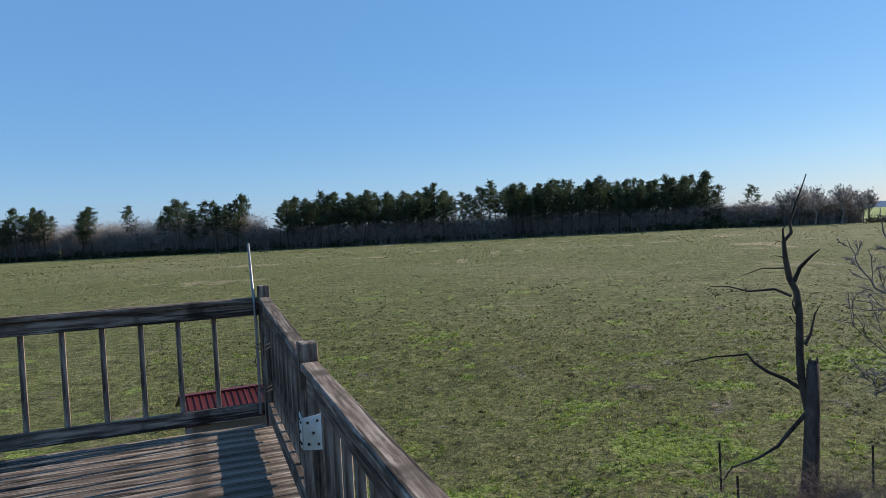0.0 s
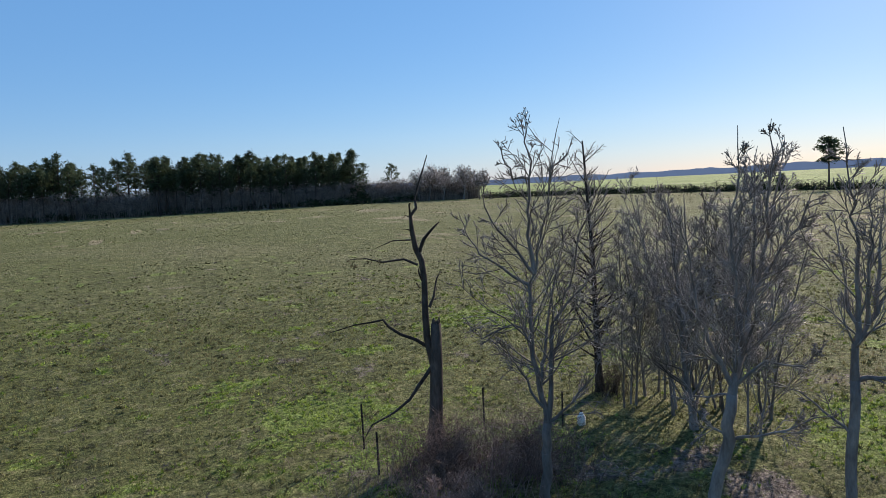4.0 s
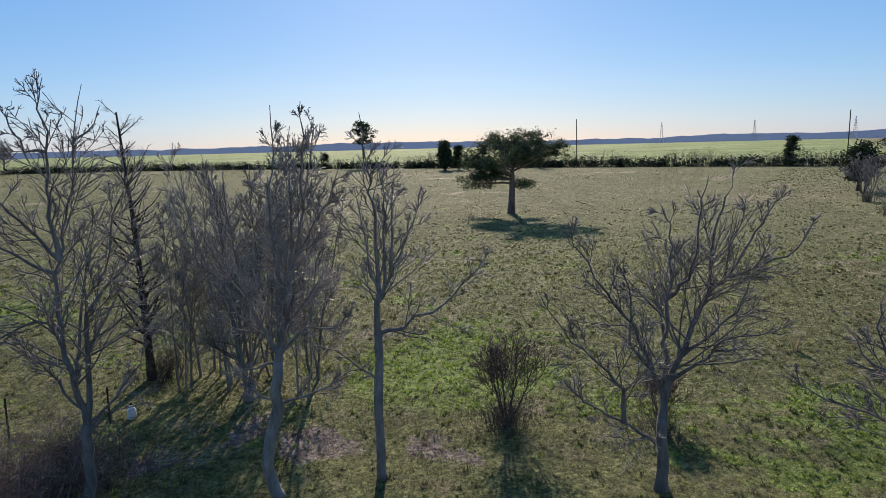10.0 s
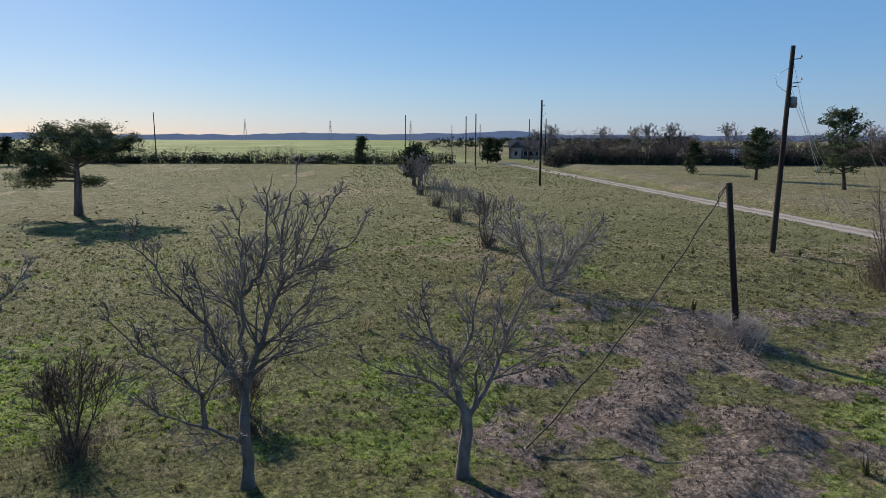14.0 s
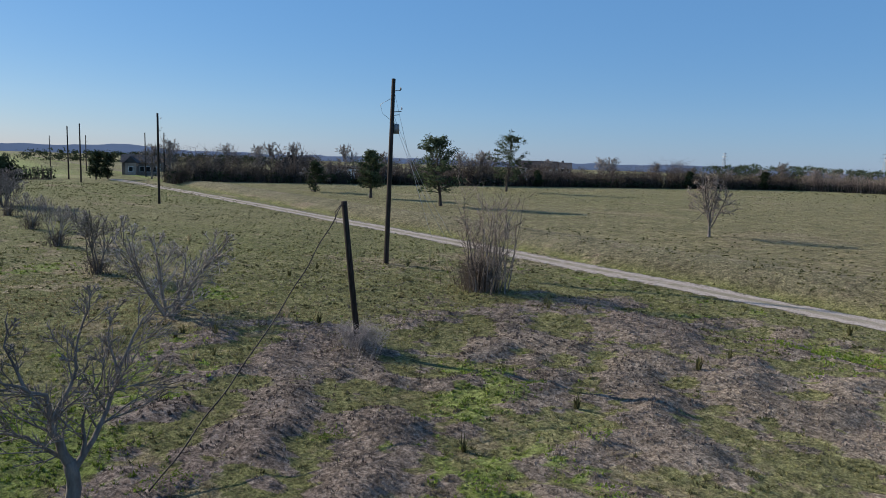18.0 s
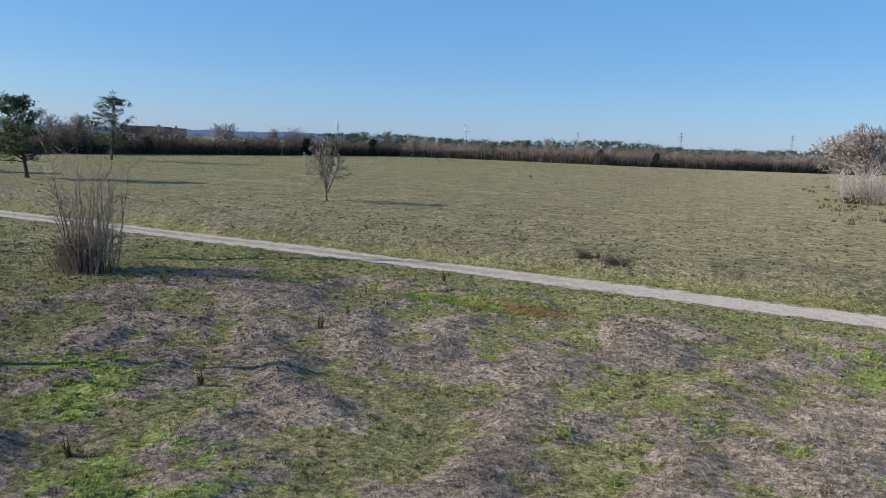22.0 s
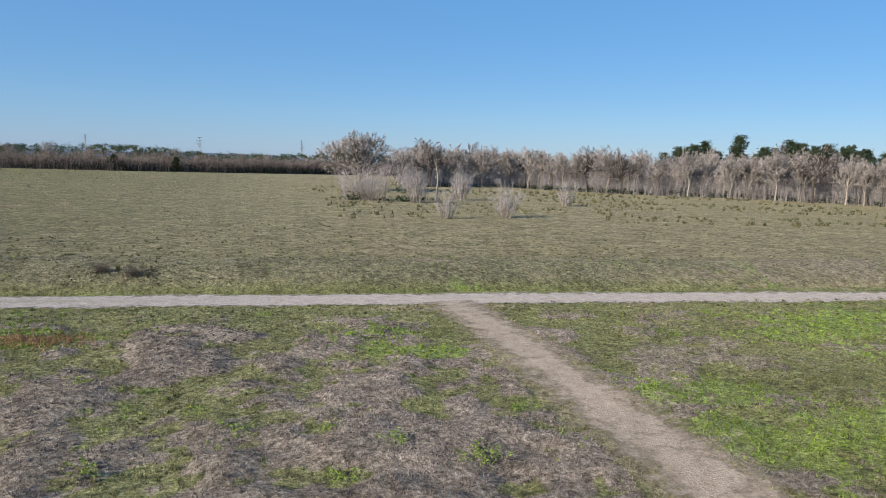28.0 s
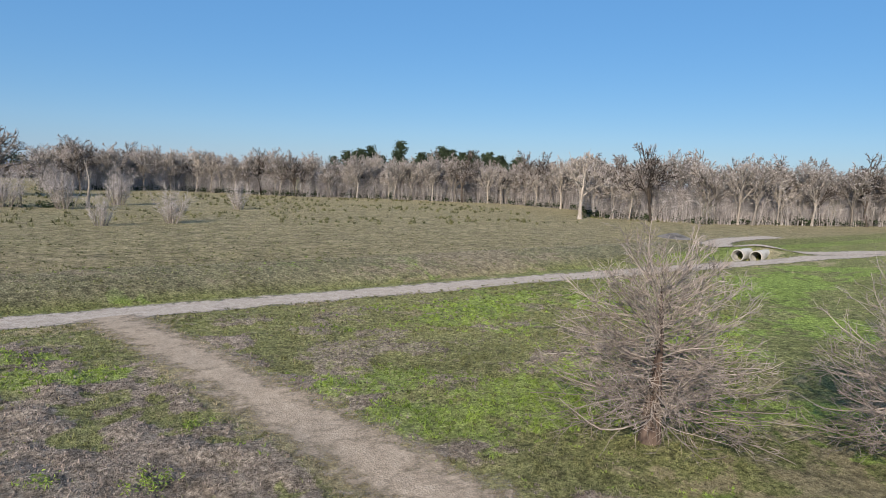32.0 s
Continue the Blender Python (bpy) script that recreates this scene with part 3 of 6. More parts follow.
gx, gy = spaced(-3200, 3200, 2, 0.25, 1.09), spaced(-3200, 3200, -4, 0.25, 1.09)
gverts = [(x, y, ground_z(x, y)) for y in gy for x in gx]
nx = len(gx)
gfaces = [(j * nx + i, j * nx + i + 1, (j + 1) * nx + i + 1, (j + 1) * nx + i) for j in range(len(gy) - 1) for i in range(nx - 1)]
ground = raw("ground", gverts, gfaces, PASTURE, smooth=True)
cover = ground.data.color_attributes.new("cover", "FLOAT_COLOR", "POINT")
cover.data.foreach_set("color", [c for x, y, _ in gverts for c in (*masks(x, y), 1.0)])
tagged(ground, "short winter pasture, green grass with patches of dead brown weeds", "ground", kind="structure")


def strip(name, pts, width, material, label, rise=0.03, seed=3):
    """A path that follows the ground, with ragged edges and a crown of its own."""
    rng = random.Random(seed)
    line = []
    for a, b in zip(pts, pts[1:]):
        a, b = Vector(a), Vector(b)
        n = max(2, int((b - a).length / 0.6))
        line += [a.lerp(b, i / n) for i in range(n)]
    line.append(Vector(pts[-1]))
    for _ in range(8):
        line = [line[0]] + [(p + q * 2 + r) / 4 for p, q, r in zip(line, line[1:], line[2:])] + [line[-1]]
    v, f, edges = [], [], []
    cols = (-0.55, -0.5, -0.32, -0.1, 0.1, 0.32, 0.5, 0.55)
    for i, p in enumerate(line):
        d = (line[min(i + 1, len(line) - 1)] - line[max(i - 1, 0)]).normalized()
        s = Vector((-d.y, d.x))
        for c in cols:
            e = 0.22 * noise.noise((p.x * 1.3, p.y * 1.3, c * 9)) + 0.25 * noise.noise((p.x * 0.3, p.y * 0.3, 5 + c)) if abs(c) > 0.4 else 0.0
            q = p + s * (c * width + e)
            edges.append(abs(c) / 0.5)
            edge = rise - 0.015 * (abs(c) == 0.32)
            v.append((q.x, q.y, ground_z(q.x, q.y) + edge + 0.01 * noise.noise((q.x * 3, q.y * 3, 0))))
    m = len(cols)
    f = [(i * m + k, i * m + k + 1, (i + 1) * m + k + 1, (i + 1) * m + k) for i in range(len(line) - 1) for k in range(m - 1)]
    ob = raw(name, v, f, material, smooth=True)
    at = ob.data.attributes.new("edge", "FLOAT", "POINT")
    at.data.foreach_set("value", edges)
    return tagged(ob, label, name.replace("_", " "), kind="structure")


strip("road", [(170, -26), (125, -28.6), (78, -30.4), (40, -31.6), (10, -31.9), (-20, -31.2), (-48, -29.8), (-82, -27.2), (-130, -22)], 2.5, GRAVEL, "pale gravel farm road between pastures")
strip("dirt_track", [(-6.9, -30.9), (-7.3, -28), (-7.6, -24), (-7.9, -18), (-8.1, -12), (-8.2, -4)], 3.3, DIRT, "worn dirt track branching off the gravel road", rise=0.045)
strip("side_road", [(-86, -27.0), (-77, -29.3), (-71.5, -31.5), (-68.8, -34.2), (-69.6, -38.2), (-74, -41.8), (-82, -43.9), (-94, -44)], 3.2, GRAVEL, "pale gravel drive crossing the ditch", rise=0.05)


# ---- deck ----
DZ = 4.73
P1, P2 = Vector((-1.74, 5.22, 0)), Vector((-0.857, 3.156, 0))
DA = (P2 - P1).normalized()
DB = Vector((DA.y, -DA.x, 0))
SE = P2 + DA * 4.5
RAIL_W, RAIL_H = 0.088, 0.13


def at(p, z):
    return Vector((p.x, p.y, z))


deck = thing("deck", at(P1 + DA * 3.3 + DB * 1.3, DZ), "raised deck of weathered grey planks on tall posts", "deck")
DECK_AT = Matrix.Translation(deck.location).inverted()


def deck_part(name, a, b, w, h, label="", bevel=0.006, side=None, parent=None, material=None):
    ob = board(name, a, b, w, h, material or DECK_WOOD, parent or deck, label, bevel, side)
    if parent is None:
        ob.matrix_basis = DECK_AT @ ob.matrix_basis
    return ob


rng = random.Random(21)
span, n_boards = (SE - P1).length + 0.10, 0
pos = -0.06
while pos < span - 0.1:
    a = P1 + DA * (pos + 0.068)
    z = DZ - 0.019 + rng.uniform(-0.003, 0.003)
    deck_part("plank", at(a - DB * 0.06, z), at(a + DB * rng.uniform(2.7, 2.75), z), 0.136, 0.038, side=DA)
    pos += 0.145
for k in (0.05, 0.85, 1.65, 2.55):
    deck_part("joist", at(P1 + DB * k, DZ - 0.14), at(P1 + DA * (span - 0.15) + DB * k, DZ - 0.14), 0.045, 0.19)
for i, k in enumerate((0.0, 2.245, 4.5, 6.745)):
    for j in (0.0, 2.6):
        p = P1 + DA * k + DB * j
        top = DZ - 0.05 if j else (5.82 if k == 0 else 5.70)
        q = deck_part("post", at(p, ground_z(p.x, p.y) - 0.2), at(p, top), 0.089, 0.089, bevel=0.006, side=DA)

# rails: the long one beside the camera, the far end one and a short one round the corner
railing = thing("deck_railing", at(P1 + DA * 3.3, DZ), "weathered timber railing with square balusters along the deck edge", "railing")
RAIL_AT = Matrix.Translation(railing.location).inverted()


def rail_part(name, a, b, w, h, label="", bevel=0.006, side=None):
    ob = board(name, a, b, w, h, DECK_WOOD, railing, label, bevel, side)
    ob.matrix_basis = RAIL_AT @ ob.matrix_basis
    return ob


def rail_run(a, b, za, zb, n, way, gap, pitch=0.0):
    rail_part("top_rail", at(a, za - 0.02), at(b, zb - 0.02), RAIL_W, 0.04, bevel=0.008)
    rail_part("under_rail", at(a, za - 0.09), at(b, zb - 0.09), 0.04, 0.096, bevel=0.005)
    rail_part("bottom_rail", at(a, DZ + 0.125), at(b, DZ + 0.125), 0.04, 0.11, bevel=0.005)
    for i in range(n):
        p = a + (b - a).normalized() * (gap + pitch * i) if pitch else a.lerp(b, gap + (1 - 2 * gap) * (i + 0.5) / n)
        z = za + (zb - za) * (i + 0.5) / n - 0.04
        rail_part("baluster", at(p + way * 0.035, DZ + 0.07), at(p + way * 0.035, z), 0.036, 0.036, bevel=0.003, side=DA)


E0 = DA * 0.045
rail_run(P1 + E0, P2 - E0, 5.73, 5.63, 9, -DB, 0.02)
rail_run(P2 + E0, P2 + DA * 2.2, 5.61, 5.61, 9, -DB, 0.02)
rail_run(P2 + DA * 2.3, SE - E0, 5.61, 5.61, 9, -DB, 0.02)
FAR_END = P1 + DB * 2.6
rail_run(P1 + DB * 0.045, FAR_END - DB * 0.045, 5.73, 5.73, 9, -DA, 0.33, 0.258)
rail_run(SE + DB * 0.045, SE + DB * 1.05, 5.61, 5.61, 4, DA, 0.05)
deck_part("post", at(SE + DB * 1.1, DZ - 0.2), at(SE + DB * 1.1, 5.70), 0.089, 0.089, side=DA)

# galvanised mending plate bolted round the second post
plate = thing("mending_plate", at(P2, 5.28), "galvanised steel mending plate bolted round a deck post", "bracket")
for side, across in ((DA, DB), (DB, DA)):
    c = side * 0.0475
    quad = [c + across * w + Vector((0, 0, z)) for w, z in ((-0.044, -0.085), (0.047, -0.075), (0.047, 0.075), (-0.044, 0.085), (-0.044, 0.02))]
    leaf = raw("plate", [q + side * d for d in (0.0, 0.003) for q in quad], [(0, 1, 2, 3, 4), (9, 8, 7, 6, 5)] + [(k, (k + 1) % 5, 5 + (k + 1) % 5, 5 + k) for k in range(5)], PLATE, plate)
    for w, z in ((-0.02, 0.055), (0.025, 0.05), (-0.022, -0.055), (0.024, -0.05), (0.0, 0.0)):
        t = Tubes()
        b0 = c + across * w + Vector((0, 0, z))
        t.add([b0, b0 + side * 0.007, b0 + side * 0.009], [0.007, 0.007, 0.004], 6)
        t.obj("bolt_head", IRON, leaf, "dark bolt head")

# metal rod tied to the corner post
rod = thing("antenna_mast", at(P1 + DB * 0.075 + DA * 0.04, DZ), "thin grey metal rod wired upright to the corner post", "mast")
t = Tubes()
t.add([Vector((0, 0, 0.1)), Vector((0.005, 0, 0.8)), Vector((-0.02, 0, 1.42))], [0.012, 0.012, 0.009], 8)
t.obj("rod", STEEL, rod)
t = Tubes()
for z in (0.30, 0.33, 0.62, 0.65):
    t.add([Vector((0.05 + 0.06 * math.cos(a), -0.03 + 0.06 * math.sin(a), z + 0.01 * math.sin(2 * a))) for a in np.linspace(0, 6.28, 9)], [0.003] * 9, 4)
t.add([Vector((0.0, 0.02, 0.62)), Vector((-0.03, 0.03, 0.5)), Vector((0.0, 0.03, 0.4)), Vector((-0.02, 0.03, 0.2))], [0.003] * 4, 4)
t.obj("tie_wire", IRON, rod)

# red roofed shed below the far end
shed = thing("shed", (-7.1, 17.9, 0), "small pump shed with a red ribbed metal roof below the deck", "shed", turn=radians(30))
bm = bmesh.new()
bmesh.ops.create_cube(bm, size=1, matrix=Matrix.Translation((0, 0, 0.75)) @ Matrix.Diagonal((2.1, 2.0, 1.6, 1)))
part("wall", bm, SIDING, shed)
for sgn in (-1, 1):
    slope = Matrix.Translation((0, sgn * 0.62, 1.85)) @ Matrix.Rotation(radians(-sgn * 22), 4, "X")
    bm = bmesh.new()
    bmesh.ops.create_cube(bm, size=1, matrix=slope @ Matrix.Diagonal((2.5, 1.36, 0.03, 1)))
    sheet = part("roof_sheet", bm, RED_METAL, shed)
    for i in range(16):
        bm = bmesh.new()
        bmesh.ops.create_cube(bm, size=1, matrix=slope @ Matrix.Translation((-1.2 + i * 0.16, 0, 0.024)) @ Matrix.Diagonal((0.03, 1.36, 0.022, 1)))
        part("rib", bm, RED_METAL, sheet)
bm = bmesh.new()
bmesh.ops.create_cube(bm, size=1, matrix=Matrix.Translation((0, 0, 2.125)) @ Matrix.Diagonal((2.5, 0.2, 0.03, 1)))
part("ridge_cap", bm, RED_METAL, shed)


# ---- trees near the deck ----
R = random.Random(11)


def up_thing(ob, x, y, label, category, group="", turn=0.0, scale=1.0):
    tagged(ob, label, category, group)
    ob.location = (x, y, ground_z(x, y))
    ob.rotation_euler = (0, 0, turn)
    ob.scale = (scale, scale, scale)
    return ob


def facing(x, y):
    """Turn that lays a thing's own x axis across the line of sight from the deck."""
    return math.atan2(y, x) - math.pi / 2


def shaped_tree(name, stems, radius, seed, o, bark, twigs, leaves=0, depth=0.35):
    """A leafless tree from its main stems, each a list of (across, up) points in metres."""
    rng = random.Random(seed)
    top = new(name)
    wood, crown = Tubes(), Tubes()
    grown_pts = []
    for i, st in enumerate(stems):
        k = rng.uniform(-depth, depth) if i else 0.0
        y0 = 0.0
        if i:
            # each stem leaves the nearest point of the stems before it
            near = min(grown_pts, key=lambda q: (q.x - st[0][0]) ** 2 + (q.z - st[0][1]) ** 2)
            st, y0 = [(near.x, near.z)] + list(st[1:]), near.y
        (sx, h0), pts = st[0], []
        for (s0, a0), (s1, a1) in zip(st, st[1:]):
            for f in (0.0, 0.33, 0.67):
                s, h = s0 + (s1 - s0) * f, a0 + (a1 - a0) * f
                w = 0.0 if not pts else 0.022
                pts.append(Vector((s + rng.gauss(0, w), y0 + k * math.hypot(s - sx, h - h0) + rng.gauss(0, w), h + rng.gauss(0, w))))
        pts.append(Vector((st[-1][0], y0 + k * math.hypot(st[-1][0] - sx, st[-1][1] - h0), st[-1][1])))
        ln = sum((b - a).length for a, b in zip(pts, pts[1:]))
        r0 = radius if i == 0 else radius * 0.76 if i == 1 else min(radius * 0.6, 0.014 + 0.014 * ln)
        r1 = radius * 0.8 if i == 0 else 0.006
        rad = [r0 + (r1 - r0) * (j / (len(pts) - 1)) ** (1.0 if i == 0 else 0.6) for j in range(len(pts))]
        if i == 0:
            rad[0] *= 1.4
        wood.add(pts, rad, 8 if i == 0 else 6)
        if len(stems) > 1:
            for a, b in zip(pts, pts[1:]):
                grown_pts += [a, a.lerp(b, 0.5)]
            grown_pts.append(pts[-1])
        if i or len(stems) == 1:
            sprout(rng, wood, crown, pts, rad, 0, dict(o, kids=(max(4, int(o["kids"][0] * ln / 2.6)), *o["kids"][1:])))
    wood.obj("trunk", bark, top)
    crown.obj("crown", twigs, top)
    if leaves:
        c = [rng.choice(crown.v) for _ in range(leaves)]
        v, f = leaf_clumps(rng, c, 0.08, 1, 0.03)
        raw("withered_leaves", v, f, LEAF_SMALL, top)
    return top


LIMB = dict(kids=(15, 6, 3), angle=((25, 65), (20, 55), (20, 55)), ratio=((0.14, 0.36), (0.40, 0.85), (0.4, 0.9)), wander=0.10, lift=0.03, twig=0.0054, low=0.08)
DENSE = dict(kids=(20, 8, 4), angle=((20, 60), (20, 55), (25, 65)), ratio=((0.12, 0.34), (0.35, 0.8), (0.4, 0.9)), wander=0.09, lift=0.045, twig=0.0052, low=0.05)




def px(k, x0, y0, lean, *stems):
    """Main stems sketched on a square grid of k metres, from the foot (x0, y0), leaning across."""
    return [[((x - x0 + (y0 - y) * lean) * k, (y0 - y) * k) for x, y in st] for st in stems]


GREY_TREE = "leafless young tree with pale grey forking branches in the pasture"
MAIN = [[(0.02, -0.17), (0.1, 0.89), (0.12, 1.53)],
        [(0.12, 1.53), (-0.03, 2.2), (-0.13, 3.06), (-0.16, 3.71), (-0.05, 4.33), (0.05, 4.76), (0.25, 5.49), (0.33, 6.35), (0.55, 7.31)],
        [(-0.05, 4.33), (-0.12, 5.09), (-0.05, 5.82), (-0.07, 6.84), (0, 7.37)],
        [(-0.29, 4.1), (-0.64, 4.42), (-1.09, 4.74), (-1.35, 5.17), (-1.51, 5.59)],
        [(-0.1, 4.4), (-0.34, 4.79), (-0.72, 5.25), (-0.94, 5.68), (-0.95, 6.09)],
        [(0.12, 1.57), (0.24, 2.62), (0.27, 3.4), (0.41, 3.64), (0.63, 4.14), (0.85, 5.02), (1.1, 5.64), (1.18, 6.2)],
        [(0.41, 3.64), (0.86, 4.05), (1.2, 4.54), (1.29, 4.92)]]
SIDE = [[(0.27, 1.54), (0.5, 1.77), (0.83, 2.18), (1.1, 2.48), (1.07, 2.89)],
        [(-0.03, 2.2), (0.08, 2.77), (0.37, 4.16), (0.6, 5.16)],
        [(-0.03, 6.12), (-0.37, 6.25), (-0.5, 6.49), (-0.6, 6.84), (-0.48, 7.01)],
        [(0.33, 6.35), (0.59, 6.53), (0.8, 6.95)],
        [(-0.16, 3.07), (-0.46, 3.43), (-1.08, 3.2), (-1.35, 3.61)],
        [(-0.1, 1.74), (-0.27, 2.37), (-0.51, 2.86), (-0.69, 3.27)]]
t = shaped_tree("bare_tree", MAIN + SIDE, 0.105, 401, LIMB, BARK_GREY, TWIG_MID)
up_thing(t, 7.1, 10.9, GREY_TREE, "tree", "bare trees by the deck", facing(7.1, 10.9))
t = bare_tree("bare_tree", 7.8, 0.125, 402, dict(kids=(85, 9), angle=((40, 80), (25, 65)), ratio=((0.12, 0.30), (0.3, 0.6)), wander=0.05, lift=0.05, twig=0.006, low=0.15, high=0.99), 1, 0, BARK_DARK, TWIG_MID, reach=1.0)
up_thing(t, 12.3, 15.9, "straight dark leafless tree with short level twigs", "tree", "bare trees by the deck")
MAIN = [[(0.16, -0.19), (-0.03, 0.73), (0.19, 1.73), (0.24, 2.51)],
        [(0.24, 2.51), (0.42, 3.22), (0.63, 4.23), (0.86, 5.1), (1.06, 6.06), (1.14, 6.78)],
        [(0.42, 3.22), (0.31, 4.11), (0.25, 4.93), (0.33, 5.85), (0.36, 6.93)],
        [(0.18, 2.65), (-0.05, 3.23), (-0.28, 3.88), (-0.38, 4.82), (-0.46, 5.88)],
        [(0.52, 3.86), (0.61, 4.79), (0.63, 5.72), (0.68, 6.62)],
        [(0.43, 2.64), (0.75, 3.09), (1.31, 3.08), (1.63, 3.52)],
        [(0.35, 1.79), (0.85, 1.85), (1.42, 2.17), (1.79, 2.27)],
        [(0.63, 4.23), (1.04, 4.91), (1.35, 5.39), (1.54, 5.93)],
        [(0.86, 5.1), (0.81, 5.71), (0.89, 6.43), (0.87, 7.03)],
        [(0.18, 2.58), (-0.33, 2.39), (-0.72, 2.33)],
        [(0.19, 1.73), (-0.22, 2.06), (-0.57, 2.85)]]
t = shaped_tree("bare_tree", MAIN, 0.115, 403, DENSE, BARK_GREY, TWIG_MID, 1500)
up_thing(t, 9.0, 8.4, "leafless tree with dense upright twigs and a few withered leaves", "tree", "bare trees by the deck", facing(9.0, 8.4))
THICK = dict(DENSE, kids=(30, 8, 4), angle=((22, 55), (20, 50), (25, 65)), ratio=((0.12, 0.30), (0.35, 0.75), (0.4, 0.9)), lift=0.06, low=0.1)
for x, y, h, r, n, seed in ((12.2, 12.15, 7.2, 0.095, 1, 404), (12.9, 13.4, 7.0, 0.05, 3, 414), (13.9, 13.0, 6.8, 0.05, 3, 415), (12.9, 11.1, 6.0, 0.05, 2, 416), (13.3, 14.7, 6.7, 0.05, 3, 417), (14.6, 14.4, 6.9, 0.05, 3, 418), (14.4, 11.9, 6.2, 0.05, 3, 419), (12.2, 14.4, 5.9, 0.04, 3, 420)):
    t = bare_tree("bare_tree", h, r, seed, dict(THICK, kids=(60, 8, 4), high=0.98) if n == 1 else dict(THICK, high=0.97), n, 0.16, BARK_GREY, TWIG_MID, reach=0.94, foot=0.35)
    up_thing(t, x, y, "leafless tree with dense fine upright twigs", "tree", "bare trees by the deck", seed)
MAIN = [[(0.08, -0.21), (-0, 0.89), (0.02, 1.88), (0.05, 2.79)],
        [(0.05, 2.79), (0.08, 3.56), (0.09, 4.44), (0.04, 5.18), (-0.01, 5.79), (-0.12, 6.75)],
        [(0.08, 3.31), (0.33, 3.81), (0.62, 4.43), (0.86, 5.04), (0.97, 5.46)],
        [(0.08, 2.73), (0.5, 2.9), (1.29, 3.26), (1.89, 3.82), (2.27, 4.25)],
        [(0.33, 3.81), (0.39, 4.56), (0.39, 5.17), (0.46, 5.89)],
        [(0.05, 3.56), (-0.09, 4.06), (-0.14, 4.75), (-0.32, 5.49)],
        [(0.02, 1.88), (-0.36, 2.26), (-0.73, 2.51), (-1.11, 2.63)],
        [(0.21, 3.69), (0.21, 4.44), (0.28, 5.17), (0.19, 5.78)]]
t = shaped_tree("bare_tree", MAIN, 0.095, 405, LIMB, BARK_GREY, TWIG_MID, 600)
up_thing(t, 10.4, 7.0, GREY_TREE, "tree", "bare trees by the deck", facing(10.4, 7.0))
MAIN = [[(0.03, -0.06), (0.03, 0.74), (0.03, 1.36)],
        [(0.03, 1.36), (0.1, 1.78), (0.45, 3), (0.72, 3.47), (0.75, 4.1), (0.89, 4.78), (1.04, 5.32), (1.17, 5.85)],
        [(0.72, 3.47), (1.04, 3.8), (1.39, 4.42), (1.64, 4.85), (1.87, 5.38)],
        [(1.04, 3.8), (1.62, 4.04), (2.07, 4.33), (2.42, 4.92)],
        [(-0.05, 1.62), (-0.19, 2.28), (-0.44, 2.93), (-0.95, 3.56), (-1.47, 4.34), (-1.66, 4.47)],
        [(0.13, 1.85), (0.05, 2.64), (0.05, 3.42), (0.12, 4.13), (0.08, 4.7), (-0.13, 5.14)]]
SIDE = [[(-0.09, 0.72), (-0.35, 1.1), (-0.86, 1.39), (-1.38, 1.74), (-1.78, 2.2)],
        [(-0.48, 1.43), (-0.61, 1.97), (-0.94, 2.41), (-1.46, 2.85), (-1.92, 3.71)],
        [(0.29, 2.46), (0.85, 2.9), (1.17, 3.24), (1.37, 3.75), (1.57, 4.01)],
        [(0.05, 3.42), (0.36, 3.83), (0.57, 4.4), (0.5, 5.02), (0.65, 5.56)],
        [(-0.31, 2.14), (-0.56, 2.65), (-0.51, 3.39), (-0.65, 4.23)],
        [(0.18, 1.92), (0.75, 2.51), (0.96, 2.85), (1.51, 2.96), (1.93, 3.05)]]
t = shaped_tree("bare_tree", MAIN + SIDE, 0.115, 406, LIMB, BARK_GREY, TWIG_MID)
up_thing(t, 12.3, 2.3, GREY_TREE, "tree", "bare trees by the deck", facing(12.3, 2.3))
t = shaped_tree("bare_tree", px(0.0103, 675, 880, 0.0, [(675, 890), (680, 790), (676, 750)], [(676, 755), (655, 690), (650, 635), (600, 610), (560, 550)], [(655, 680), (690, 600), (700, 520), (720, 470)], [(680, 770), (725, 700), (742, 650), (775, 575), (800, 540), (845, 480)],
                [(672, 750), (620, 700), (540, 682), (468, 650)], [(690, 740), (695, 690), (730, 610), (742, 550)], [(742, 640), (735, 580), (755, 520)], [(620, 620), (600, 560), (605, 510)]), 0.125, 407, dict(LIMB, kids=(17, 6, 3), twig=0.006), BARK_GREY, TWIG_PALE)
up_thing(t, 12.5, -1.6, "low leafless tree with crooked pale grey limbs", "tree", "bare trees by the deck", facing(12.5, -1.6))
t = bare_tree("bare_tree", 4.6, 0.10, 408, dict(LIMB, kids=(10, 6, 3), angle=((20, 55), (20, 50), (20, 60)), ratio=((0.25, 0.55), (0.4, 0.8), (0.4, 0.9)), twig=0.010, lift=0.02, wander=0.14), 7, 0.75, BARK_PALE, TWIG_WOOD)
up_thing(t, 28.3, -6.6, "low spreading leafless tree with pale grey limbs", "tree", "bare trees by the deck")
for (x, y, h, s) in ((13.7, 5.9, 2.3, 0.28), (15.6, 3.0, 1.3, 0.4), (5.0, 10.4, 1.5, 0.6), (-3.9, 18.1, 1.2, 0.7)):
    t = bare_tree("bare_shrub", h, 0.03, int(x * 10), dict(SHRUB, kids=(8, 6, 4), twig=0.0046, lift=0.06), 8, s, BARK_RED, TWIG_RUST)
    up_thing(t, x, y, "small brown leafless shrub with thin twiggy stems", "shrub", "brown shrubs")

# dead snag: a broken stump with a crooked limb
snag = new("dead_tree")


def flat(*pp):
    return [Vector((x, 0.0, z)) for x, z in pp]


